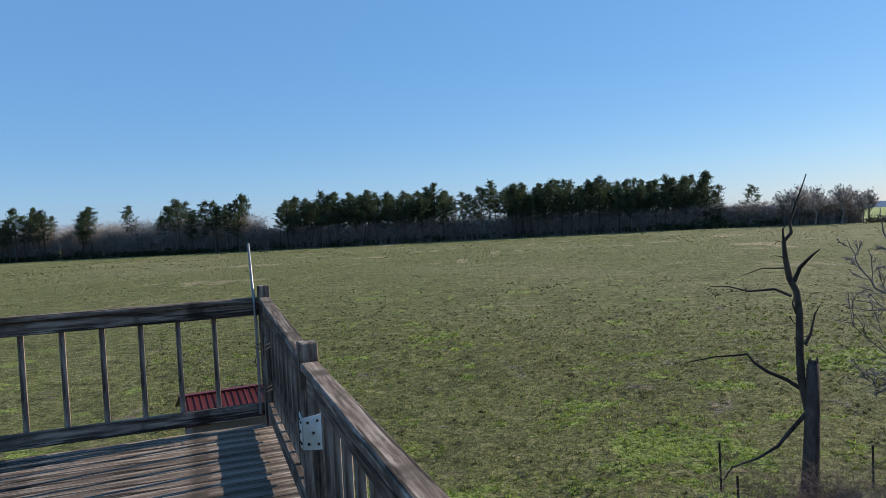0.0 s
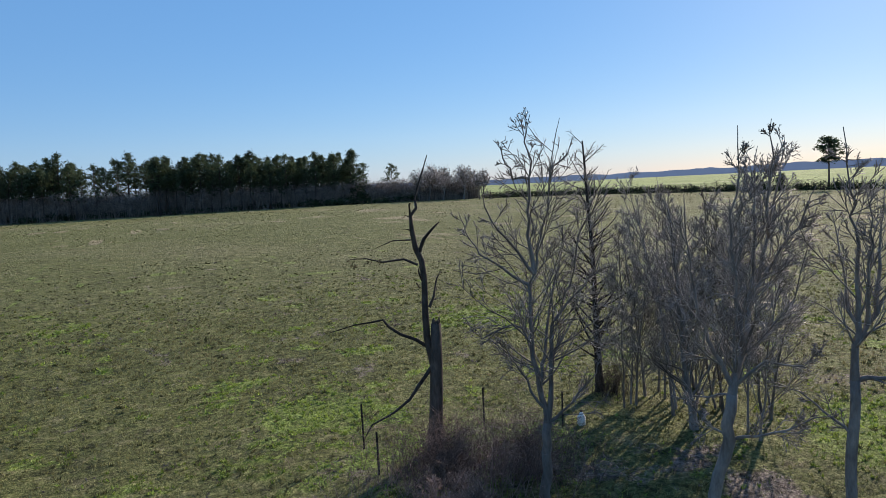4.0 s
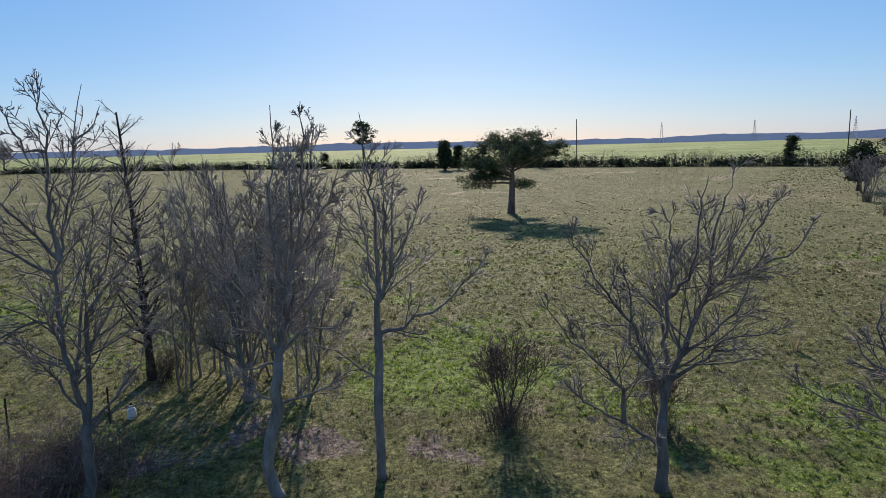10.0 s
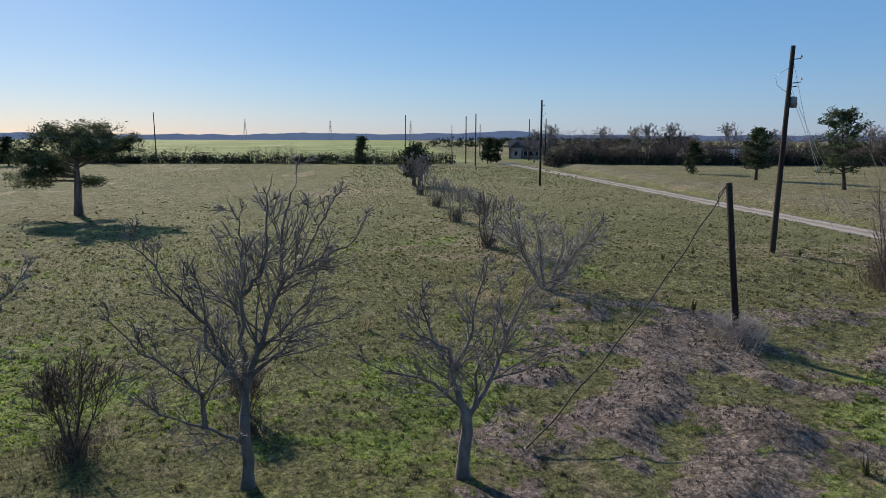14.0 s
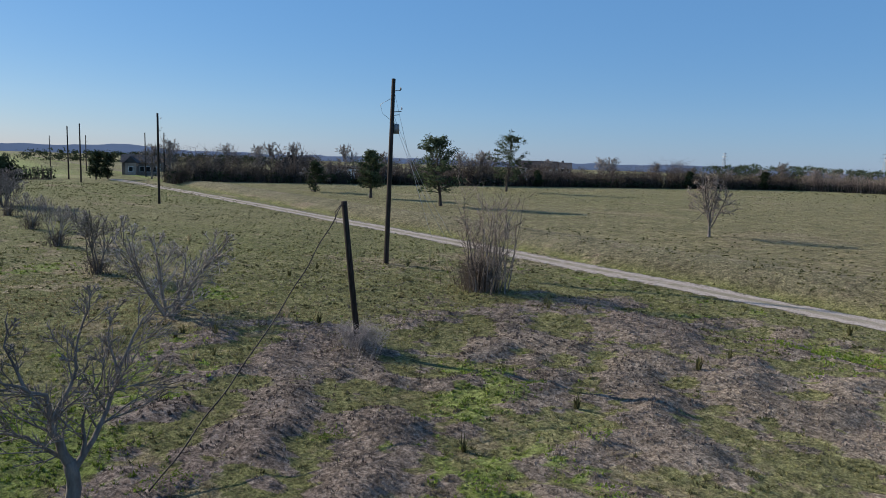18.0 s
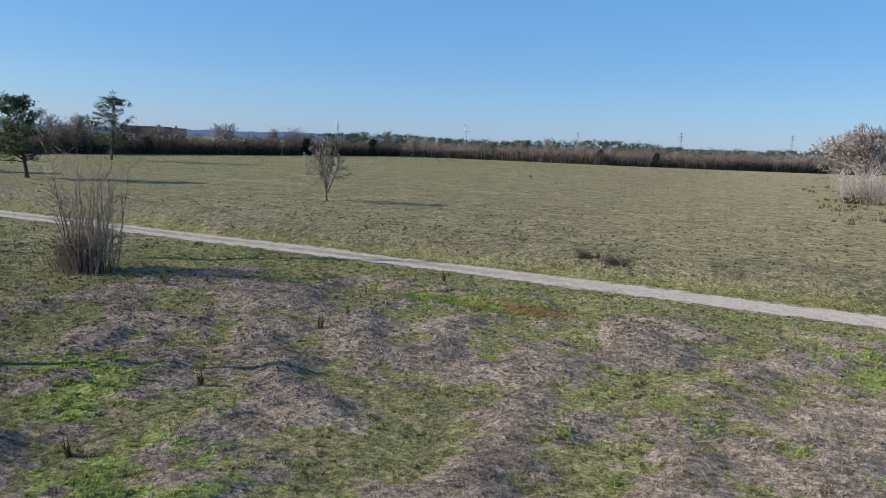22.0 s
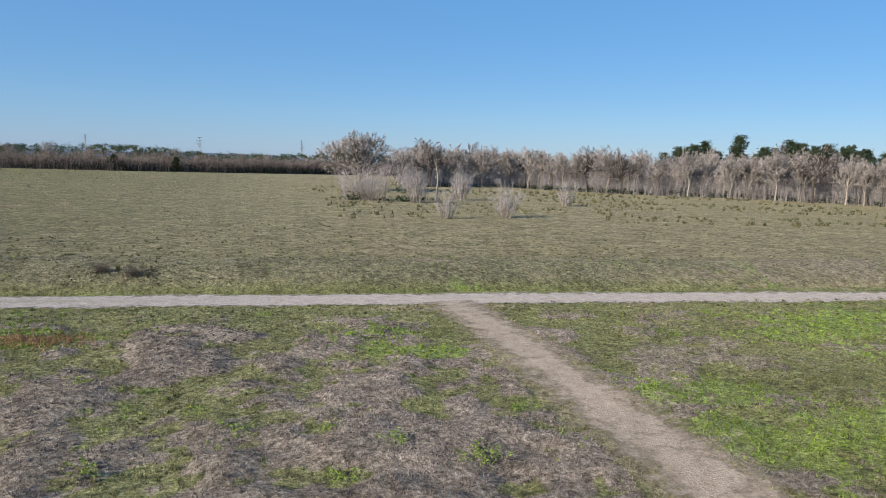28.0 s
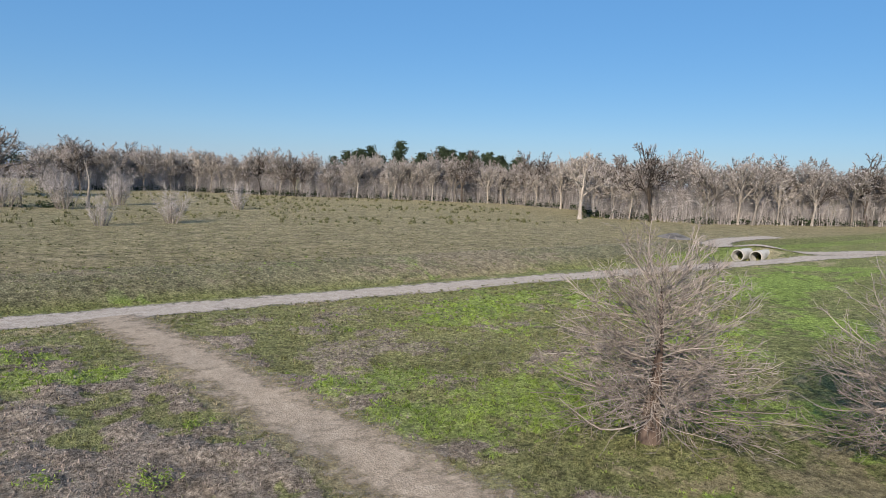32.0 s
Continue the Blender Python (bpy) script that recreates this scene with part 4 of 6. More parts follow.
t = Tubes()
t.add(flat((0.0, -0.15), (0.01, 0.25), (0.05, 0.86), (0.09, 1.55), (0.12, 2.24), (0.15, 2.98)), [0.24, 0.19, 0.165, 0.155, 0.145, 0.12], 10)
for x, y, r, h in ((0.10, 0.02, 0.05, 0.14), (0.19, -0.03, 0.045, 0.10), (0.15, 0.06, 0.05, 0.07), (0.22, 0.04, 0.03, 0.16), (0.14, -0.06, 0.04, 0.05)):
    t.add([Vector((x, y, 2.9)), Vector((x * 1.02, y, 2.98 + h * 0.5)), Vector((x + 0.01, y, 2.98 + h))], [r, r * 0.8, 0.008], 5)
t.obj("stump", BARK_DARK, snag, "broken stump with a pale splintered top")
t = Tubes()
t.add(flat((0.07, 1.9), (-0.07, 2.68), (-0.08, 3.3), (-0.06, 3.99), (-0.1, 4.44), (-0.22, 4.72), (-0.28, 5.12), (-0.3, 5.46), (-0.16, 5.63), (-0.18, 5.85), (0.14, 6.79)), [0.09, 0.085, 0.078, 0.072, 0.07, 0.066, 0.058, 0.042, 0.034, 0.026, 0.010], 8)
t.obj("limb", BARK_DARK, snag)
for pp, r in (([(-0.05, 2.45), (-0.33, 2.61), (-0.69, 2.73), (-0.95, 2.89), (-1.08, 3.04), (-1.38, 2.97), (-1.76, 2.91), (-2.4, 2.72)], 0.05),
              ([(-0.2, 4.35), (-0.5, 4.48), (-1, 4.42), (-1.38, 4.51), (-1.76, 4.5)], 0.035),
              ([(-0.29, 4.92), (-0.72, 4.93), (-1.1, 4.79)], 0.02),
              ([(-0.14, 4.64), (-0.03, 4.92), (0.2, 5.17), (0.34, 5.29)], 0.055),
              ([(0.02, 3.37), (0.13, 3.6), (0.21, 3.99), (0.32, 4.19)], 0.038),
              ([(0.06, 2.05), (-0.31, 1.6), (-0.53, 1.32), (-0.9, 1.07), (-1.39, 0.86), (-1.56, 0.6)], 0.05),
              ([(-0.28, 5.12), (-0.38, 5.17), (-0.48, 5.19)], 0.018),
              ([(-0.3, 5.43), (-0.41, 5.48), (-0.47, 5.41)], 0.012),
              ([(-0.3, 5.46), (-0.31, 5.72), (-0.26, 5.76)], 0.03),
              ([(-0.24, 3.93), (-0.15, 3.76)], 0.02),
              ([(-0.11, 3.99), (-0.18, 4.21), (-0.15, 4.35)], 0.03)):
    t = Tubes()
    q = flat(*pp)
    t.add([p + Vector((0, 0.12 * i * ((len(pp) % 3) - 1), 0)) for i, p in enumerate(q)], [r * (1 - 0.8 * i / (len(q) - 1)) for i in range(len(q))], 6)
    t.obj("branch", BARK_DARK, snag)
rng = random.Random(77)
v, f = leaf_clumps(rng, flat(*((rng.uniform(-1.75, -0.9), 4.45 + rng.gauss(0, 0.07)) for _ in range(16))), 0.07, 5, 0.05)
raw("withered_leaves", v, f, LEAF_SMALL, snag)
up_thing(snag, 6.28, 14.18, "dead snag with a broken stump and a crooked dark limb", "dead tree", turn=facing(6.28, 14.18))


# ---- cones: cheap thin stems joined into one mesh ----
def cones(name, base, tip, radius, material, label, category, parent=None):
    base, tip = np.asarray(base, float), np.asarray(tip, float)
    n = len(base)
    d = tip - base
    d /= np.linalg.norm(d, axis=1)[:, None] + 1e-9
    u = np.cross(d, [0.31, 0.87, 0.37])
    u /= np.linalg.norm(u, axis=1)[:, None] + 1e-9
    w = np.cross(d, u)
    r = np.broadcast_to(np.asarray(radius, float), (n,))[:, None]
    v = np.empty((n, 4, 3))
    for k in range(3):
        a = 2 * math.pi * k / 3
        v[:, k] = base + (u * math.cos(a) + w * math.sin(a)) * r
    v[:, 3] = tip
    i = np.arange(n)[:, None] * 4
    f = np.concatenate([i + [0, 1, 3], i + [1, 2, 3], i + [2, 0, 3]])
    me = bpy.data.meshes.new(name)
    me.from_pydata(v.reshape(-1, 3).tolist(), [], f.tolist())
    me.materials.append(material)
    ob = new(name, me)
    if parent:
        ob.parent = parent
        return ob
    return tagged(ob, label, category, kind="stuff")


def canes(places, height, rs, twigs=3, lean=0.25, twig_len=0.4, thick=0.006):
    """Bases, tips and radii of upright stems with side twigs at the given places."""
    b, t, r = [], [], []
    for x, y in places:
        h = (height(x, y) if callable(height) else height) * rs.uniform(0.5, 1.1)
        p = np.array((x, y, ground_z(x, y) - 0.05))
        q = p + np.array((rs.gauss(0, lean) * h, rs.gauss(0, lean) * h, h))
        b.append(p), t.append(q), r.append(thick)
        for _ in range(twigs):
            s = p + (q - p) * rs.uniform(0.25, 0.95)
            b.append(s), t.append(s + np.array((rs.gauss(0, 1), rs.gauss(0, 1), rs.uniform(-0.1, 1.2))) * twig_len * h * 0.5), r.append(thick * 0.6)
    return b, t, r


def blob(rs, x, y, rx, ry):
    a, k = rs.uniform(0, 6.28), abs(rs.gauss(0, 0.5))
    return x + math.cos(a) * k * rx, y + math.sin(a) * k * ry


rs = random.Random(5)
b, t, r = canes([blob(rs, 5.9, 12.6, 1.9, 1.8) for _ in range(900)] + [blob(rs, 7.6, 12.2, 1.3, 1.5) for _ in range(420)], 1.25, rs, 4, 0.35, 0.5, 0.007)
cones("bramble_thicket", b, t, r, TWIG_RUST, "tangle of brown leafless brambles round the dead tree", "brambles")
b, t, r = canes([blob(rs, 12.5, 15.6, 1.2, 1.2) for _ in range(220)], 0.9, rs, 4, 0.35, 0.5, 0.007)
cones("undergrowth", b, t, r, TWIG_DARK, "low brown undergrowth at the foot of a tree", "undergrowth")
b, t, r = canes([blob(rs, 13.7, 5.9, 0.7, 0.7) for _ in range(260)] + [blob(rs, 14.6, 2.7, 0.5, 0.5) for _ in range(110)], 0.8, rs, 4, 0.35, 0.5, 0.006)
cones("undergrowth", b, t, r, TWIG_DARK, "dark brown twigs heaped round the shrubs", "undergrowth")
b, t, r = canes([blob(rs, 20.2, -10.7, 1.3, 0.9) for _ in range(420)], 0.85, rs, 5, 0.4, 0.6, 0.008)
cones("bramble_thicket", b, t, r, TWIG_MID, "low leafless bramble clump round the leaning post", "brambles")
b, t, r = canes([blob(rs, 27.6, -21.1, 1.5, 1.2) for _ in range(420)], 1.6, rs, 5, 0.25, 0.5, 0.012)
cones("bramble_thicket", b, t, r, TWIG_DARK, "dark brush at the foot of the bare thicket", "brambles")

# added dark twigs stand in for the dark gullies of the ditch bank
for x, y, rx in ((7.9, -38.6, 1.1), (-3.0, -36.6, 0.9), (9.6, -39.0, 0.7)):
    b, t, r = canes([blob(rs, x, y, rx, 0.5) for _ in range(90)], 0.55, rs, 4, 0.4, 0.6, 0.014)
    cones("undergrowth", b, t, r, TWIG_DARK, "dark twig clump standing in for a dark gully of the ditch bank", "undergrowth")

b, t, r = canes([blob(rs, -3.9, 18.1, 0.9, 0.8) for _ in range(140)], 0.7, rs, 4, 0.4, 0.5, 0.006)
cones("undergrowth", b, t, r, TWIG_RUST, "brown twigs heaped round a small shrub", "undergrowth")


# thicket by the road and other leafless clumps
def fan_bush(h, n, spread, foot, thick, seed, twigs=9, bark=None, fine=None):
    """Many thin stems fanning up from one stool, with long straight twigs."""
    rng = random.Random(seed)
    top = new("leafless_thicket")
    crown = Tubes()
    for i in range(n):
        a, k = rng.uniform(0, 6.28), spread * rng.random() ** 0.6
        p = Vector((math.cos(a), math.sin(a), 0)) * foot * rng.random() + Vector((0, 0, -0.1))
        ln = h * rng.uniform(0.42, 1.0) * (1 - 0.25 * k)
        q, qr = bend(rng, p, Vector((math.cos(a) * k, math.sin(a) * k, 1)), ln, thick * rng.uniform(0.6, 1.2), thick * 0.2, 7, 0.06, 0.02)
        stem = Tubes()
        stem.add(q, qr, 4)
        stem.obj("stem", bark or BARK_PALE, top)
        for _ in range(twigs):
            t = rng.uniform(1.5, 6.9)
            j = int(t)
            c = q[j].lerp(q[j + 1], t - j)
            d = side_way(rng, (q[j + 1] - q[j]).normalized(), radians(rng.uniform(20, 62)))
            w, wr = bend(rng, c, d, ln * rng.uniform(0.08, 0.26), thick * 0.36, thick * 0.16, 3, 0.12, 0.03)
            crown.add(w, wr, 3)
            for _ in range(3):
                e = rng.randrange(1, 4)
                d2 = side_way(rng, d, radians(rng.uniform(20, 50)))
                u, ur = bend(rng, w[e], d2, ln * rng.uniform(0.05, 0.14), thick * 0.2, thick * 0.1, 1, 0.08, 0.03)
                crown.add(u, ur, 3)
    crown.obj("crown", fine or TWIG_WOOD, top)
    return top


FAN_LABEL = "pale leafless clump of fanned stems in the field"
for i, (x, y, h, n, sp, ft, th, lab) in enumerate((
        (26.9, -21.1, 5.4, 44, 0.22, 1.25, 0.032, "tall leafless thicket of thin pale stems beside the road"),
        (-25.1, -78.2, 4.9, 34, 0.8, 0.4, 0.05, FAN_LABEL), (-17.2, -75.5, 3.9, 24, 0.8, 0.4, 0.045, FAN_LABEL),
        (-19.8, -105.5, 6.6, 36, 0.65, 0.6, 0.065, FAN_LABEL), (-43.6, -104.0, 4.6, 24, 0.7, 0.4, 0.08, FAN_LABEL),
        (-12.2, -110.0, 6.8, 90, 0.8, 2.2, 0.06, "large rounded leafless bush of pale stems at the wood edge"), (-29, -116, 6.0, 30, 0.55, 0.7, 0.09, FAN_LABEL))):
    up_thing(fan_bush(h, n, sp, ft, th, 500 + i, 16, BARK_GREY, TWIG_TAN) if i == 0 else fan_bush(h, n, sp * 0.8, ft * 1.7, th * 0.8, 500 + i, 18), x, y, lab, "thicket", "leafless clumps")
for i, (x, y, h) in enumerate(((38.8, -5.5, 3.6), (51, -4.8, 3.2), (62.3, -4.0, 3.0), (75.2, -3, 4.1))):
    t = bare_tree("bare_shrub", h, 0.06, 70 + i, dict(SHRUB, kids=(6, 5, 3), twig=0.011), 6, 0.36, BARK_GREY, TWIG_MID)
    up_thing(t, x, y, "leafless multi-stemmed shrub in a row across the pasture", "shrub", "row of shrubs")
b, t, r = canes([blob(rs, x, y, 0.8, 0.8) for x, y in ((38.8, -5.5), (51, -4.8), (62.3, -4), (75.2, -3)) for _ in range(80)], 1.2, rs, 4, 0.3, 0.5, 0.016)
cones("undergrowth", b, t, r, TWIG_DARK, "dark brown brush at the foot of the shrubs", "undergrowth")


# ---- cypress trees west of the deck ----
def cypress(h, radius, reach, seed, limbs=160):
    """A leafless conifer: stout fluted trunk and many long arching limbs with side branches and fine twigs."""
    rng = random.Random(seed)
    top = new("bare_cypress")
    wood, crown, limb = Tubes(), Tubes(), Tubes()
    pts, rad = bend(rng, Vector((0, 0, -0.15)), Vector((-0.02, 0.03, 1)), h, radius, 0.03, 9, 0.035, 0.01)
    rad = [radius * k for k in (1.3, 1.05, 0.92, 0.78, 0.58, 0.44, 0.33, 0.24, 0.16, 0.07)]
    wood.add(pts, rad, 12)
    for i in range(limbs):
        t = 0.19 + 0.79 * ((i + rng.random()) / limbs) ** 1.1
        k = min(int(t * 9), 8)
        p = pts[k].lerp(pts[k + 1], t * 9 - k)
        ln = reach * (1.1 - 0.50 * t ** 1.4) * rng.uniform(0.5, 1.08)
        a = i * 2.4 + rng.uniform(-0.6, 0.6)
        # low limbs leave level or drooping, high ones climb; all turn up at the ends
        rise = rng.uniform(-0.32, 0.30) + 1.2 * max(0, t - 0.4) * rng.uniform(0.3, 1.7)
        thick = rng.uniform(0.011, 0.026) * (1.15 - 0.5 * t)
        q, qr = bend(rng, p, Vector((math.cos(a), math.sin(a), rise)), ln, thick, 0.007, 9, 0.12, 0.035)
        limb.add(q, qr, 5)
        for _ in range(8):
            s = rng.uniform(0.2, 0.97) * 9
            j = min(int(s), 8)
            c = q[j].lerp(q[j + 1], s - j)
            d = side_way(rng, (q[j + 1] - q[j]).normalized(), radians(rng.uniform(18, 48)))
            w, wr = bend(rng, c, d, ln * rng.uniform(0.15, 0.42) * (1.15 - s / 12), 0.009, 0.0045, 5, 0.13, 0.03)
            limb.add(w, wr, 3)
            for _ in range(4):
                g = rng.randrange(1, 6)
                d2 = side_way(rng, (w[g] - w[g - 1]).normalized(), radians(rng.uniform(20, 60)))
                e, er = bend(rng, w[g], d2, rng.uniform(0.12, 0.45), 0.0072, 0.004, 2, 0.12, 0.03)
                crown.add(e, er, 3)
    for i in range(60):
        a = rng.uniform(0, 6.28)
        z = rng.uniform(0.9, 1.9)
        q, qr = bend(rng, Vector((math.cos(a) * radius, math.sin(a) * radius, z)), Vector((math.cos(a), math.sin(a), -0.2)), rng.uniform(0.7, 1.7), 0.012, 0.004, 6, 0.1, -0.2)
        crown.add(q, qr, 3)
    wood.obj("trunk", BARK_RED, top)
    limb.obj("branchwork", TWIG_PALE, top, "pale arching limbs")
    crown.obj("crown", TWIG_PALE, top)
    return top


t = cypress(4.0, 0.24, 3.1, 31, 210)
up_thing(t, -14.0, -10.1, "leafless cypress with a fluted trunk and drooping twiggy limbs", "tree", "bare cypresses")
t = cypress(3.5, 0.24, 3.6, 33, 190)
up_thing(t, -18.3, -5.4, "wide leafless cypress with long pale drooping limbs", "tree", "bare cypresses")


# ---- poles, wires and fence ----
def utility_pole(x, y, h, top=(0.0, 0.0), fittings=True, r=0.14):
    p = new("utility_pole")
    t = Tubes()
    t.add([Vector((0, 0, -0.3)), Vector((top[0] * 0.5, top[1] * 0.5, h * 0.5)), Vector((top[0], top[1], h))], [r * 1.1, r * 0.95, r * 0.8], 12)
    t.obj("shaft", POLE_WOOD, p)
    if fittings:
        for z, s in ((h - 0.7, 0.42), (h - 1.9, 0.5), (h - 2.1, 0.35)):
            t = Tubes()
            t.add([Vector((top[0], top[1], z)), Vector((top[0] - s * 0.55, top[1] - s * 0.84, z + 0.05))], [0.025, 0.02], 6)
            t.obj("bracket", IRON, p)
        for z, s in ((h - 0.62, 0.42), (h - 1.75, 0.5)):
            t = Tubes()
            c = Vector((top[0] - s * 0.55, top[1] - s * 0.84, z))
            t.add([c, c + Vector((0, 0, 0.06)), c + Vector((0, 0, 0.10)), c + Vector((0, 0, 0.16))], [0.05, 0.06, 0.035, 0.02], 8)
            t.obj("insulator", WHITE, p, "pale insulator")
    up_thing(p, x, y, "tall dark creosoted utility pole standing in the grass", "utility pole", "utility poles")
    return p


# the top leans a little across the view
main = utility_pole(36.3, -20.75, 10.9, (-0.12, -0.17))
t = Tubes()
q = Vector((-0.10, -0.15, 7.75)) + Vector((-0.12, -0.22, 0))
t.add([q, q + Vector((0, 0, 0.02)), q + Vector((0, 0, 0.5)), q + Vector((0, 0, 0.56)), q + Vector((0, 0, 0.58))], [0.14, 0.17, 0.17, 0.12, 0.03], 12)
t.obj("transformer", STEEL, main, "grey can transformer")
t = Tubes()
for dx, dy, z0 in ((-2.2, -3.4, 8.9), (-2.0, -3.0, 8.7), (-1.5, -2.3, 10.4)):
    t.add([Vector((-0.12, -0.17, z0)) + (Vector((dx, dy, 1.6)) - Vector((-0.12, -0.17, z0))) * s + Vector((0, 0, -1.6 * math.sin(math.pi * s) * 0.3)) for s in np.linspace(0, 1, 9)], [0.010] * 9, 4)
t.add([Vector((-0.3, -0.4, 8.2)), Vector((0.1, 0.4, 8.9)), Vector((0.2, 0.5, 9.4)), Vector((-0.1, -0.1, 9.8))], [0.012] * 4, 4)
t.obj("loose_wire", STEEL, main, "slack hanging wires")
for x, y, h in ((89.5, -19.0, 10.9), (150, -17.4, 11.2), (165, -16.8, 11.1), (234, -28.4, 10.6), (187, -36.2, 11.0), (169, -36.7, 10.8), (280, -22.6, 10.9), (201, -2.8, 12.4), (195, 65.2, 12.6)):
    utility_pole(x, y, h, (R.uniform(-0.1, 0.1), R.uniform(-0.15, 0.15)), h < 11)

# leaning post with its slack cable
LP = Vector((20.27, -10.75, 0))
LT = LP + Vector((0.30, 0.46, 0)) * 1.0 + Vector((-0.62, 0.33, 4.8))
post = thing("leaning_post", (LP.x, LP.y, ground_z(LP.x, LP.y)), "dark leaning wooden post with a slack cable from its top", "post")
t = Tubes()
t.add([Vector((0, 0, -0.3)), (LT - LP) * 0.5 + Vector((0.02, 0.02, 0)), LT - LP], [0.10, 0.095, 0.088], 12)
t.obj("shaft", POLE_WOOD, post)
t = Tubes()
end = Vector((13.3, -2.95, 0.02))
t.add([(LT - LP).lerp(end - LP, s) + Vector((0.02 * math.sin(40 * s), 0.02 * math.cos(31 * s), -0.35 * math.sin(math.pi * s))) + Vector((0, 0, 0)) for s in np.linspace(0, 1, 40)], [0.016] * 40, 5)
t.obj("cable", IRON, post, "dark twisted cable")
t = Tubes()
t.add([LT - LP + Vector((0.10 * math.cos(a), 0.10 * math.sin(a), -0.12 + 0.03 * math.sin(3 * a))) for a in np.linspace(0, 6.28, 12)], [0.014] * 12, 5)
t.add([LT - LP + Vector((0.1, 0.05, -0.1)), LT - LP + Vector((0.16, 0.22, -0.35)), LT - LP + Vector((0.14, 0.18, -0.7))], [0.012] * 3, 4)
t.obj("cable_loop", IRON, post)


def fence_post(x, y, h, s):
    p = new("fence_post")
    bm = bar_bm((0, 0, -0.3), (s, 0.02, h), 0.045, 0.006, 0)
    bar_bm((0, 0.012, -0.3), (s, 0.032, h), 0.006, 0.03, 0, bm=bm)
    part("tee_bar", bm, IRON, p)
    bm = bmesh.new()
    for k in range(5):
        bar_bm((s * 0.3, -0.01, 0.3 + k * h * 0.13), (s * 0.3, -0.01, 0.33 + k * h * 0.13), 0.03, 0.02, 0, bm=bm)
    part("stud", bm, IRON, p)
    up_thing(p, x, y, "rusty dark steel fence post standing in the weeds", "fence post", "fence posts")


for x, y, h, s in ((4.94, 15.41, 1.1, 0.0), (8.12, 15.26, 0.95, 0.02), (4.71, 13.68, 0.95, 0.0), (9.6, 13.9, 0.9, 0.03)):
    fence_post(x, y, h, s)
# white jug in the grass
jug = new("plastic_jug")
t = Tubes()
t.add([Vector((0, 0, z)) for z in (0, 0.02, 0.22, 0.30, 0.34)], [0.08, 0.1, 0.1, 0.05, 0.03], 12)
t.obj("body", WHITE, jug)
t = Tubes()
t.add([Vector((0, 0, 0.34)), Vector((0, 0, 0.38))], [0.032, 0.03], 10)
t.obj("cap", IRON, jug, "dark cap")
up_thing(jug, 10.1, 13.8, "white plastic jug with a dark cap in the grass", "jug")
# two thin stakes by the thicket
for x, y, dx, dy, h in ((30.0, -21.2, 0.3, 0.45, 2.1), (31.5, -20.8, 0.05, 0.1, 1.7)):
    t = Tubes()
    t.add([Vector((0, 0, -0.1)), Vector((dx, dy, h))], [0.025, 0.018], 6)
    up_thing(t.obj("stake", STRAW), x, y, "thin straw-coloured stake leaning in the grass", "stake", "stakes")


# ---- culvert ----
for y, x in ((-33.9, -63.7), (-32.35, -64.2)):
    c = new("culvert_pipe")
    prof = [(0.60, 0), (0.60, -6.5), (0.51, -6.5), (0.51, 0)]
    v, f = [], []
    for k in range(20):
        a = 2 * math.pi * k / 20
        v += [(x, r * math.cos(a), r * math.sin(a)) for r, x in prof]
    for k in range(20):
        for j in range(4):
            f.append((k * 4 + j, k * 4 + (j + 1) % 4, ((k + 1) % 20) * 4 + (j + 1) % 4, ((k + 1) % 20) * 4 + j))
    raw("pipe", v, f, CONCRETE, c)
    # added dark disc stands in for the darkness deep inside the pipe
    raw("silt_plug", [(-5.5, 0.53 * math.cos(2 * math.pi * k / 16), 0.53 * math.sin(2 * math.pi * k / 16)) for k in range(16)], [tuple(range(16))], BARK_DARK, c, "added dark disc that closes the pipe for a dark mouth")
    tagged(c, "round concrete culvert pipe under the gravel drive", "culvert", "culvert pipes")
    c.location = (x - 0.3, y + 0.2, -0.12)
    c.rotation_euler = (0, 0, radians(8))


# gravel heap beside the drive
v, f = [], []
for j in range(9):
    for k in range(28):
        r, a = j / 8, 2 * math.pi * k / 28
        x, y = 3.4 * r * math.cos(a), 1.9 * r * math.sin(a)
        v.append((x, y, 0.62 * max(0.0, 1 - r ** 1.3) + 0.10 * (1 - r) * noise.noise((x * 2.2, y * 2.2, 3.0)) - 0.04 * r))
f = [(j * 28 + k, (j + 1) * 28 + k, (j + 1) * 28 + (k + 1) % 28, j * 28 + (k + 1) % 28) for j in range(8) for k in range(28)]
up_thing(raw("gravel_heap", v, f, HEAP), -76.5, -48.3, "low heap of grey gravel in the grass by the drive", "gravel heap", turn=radians(55))


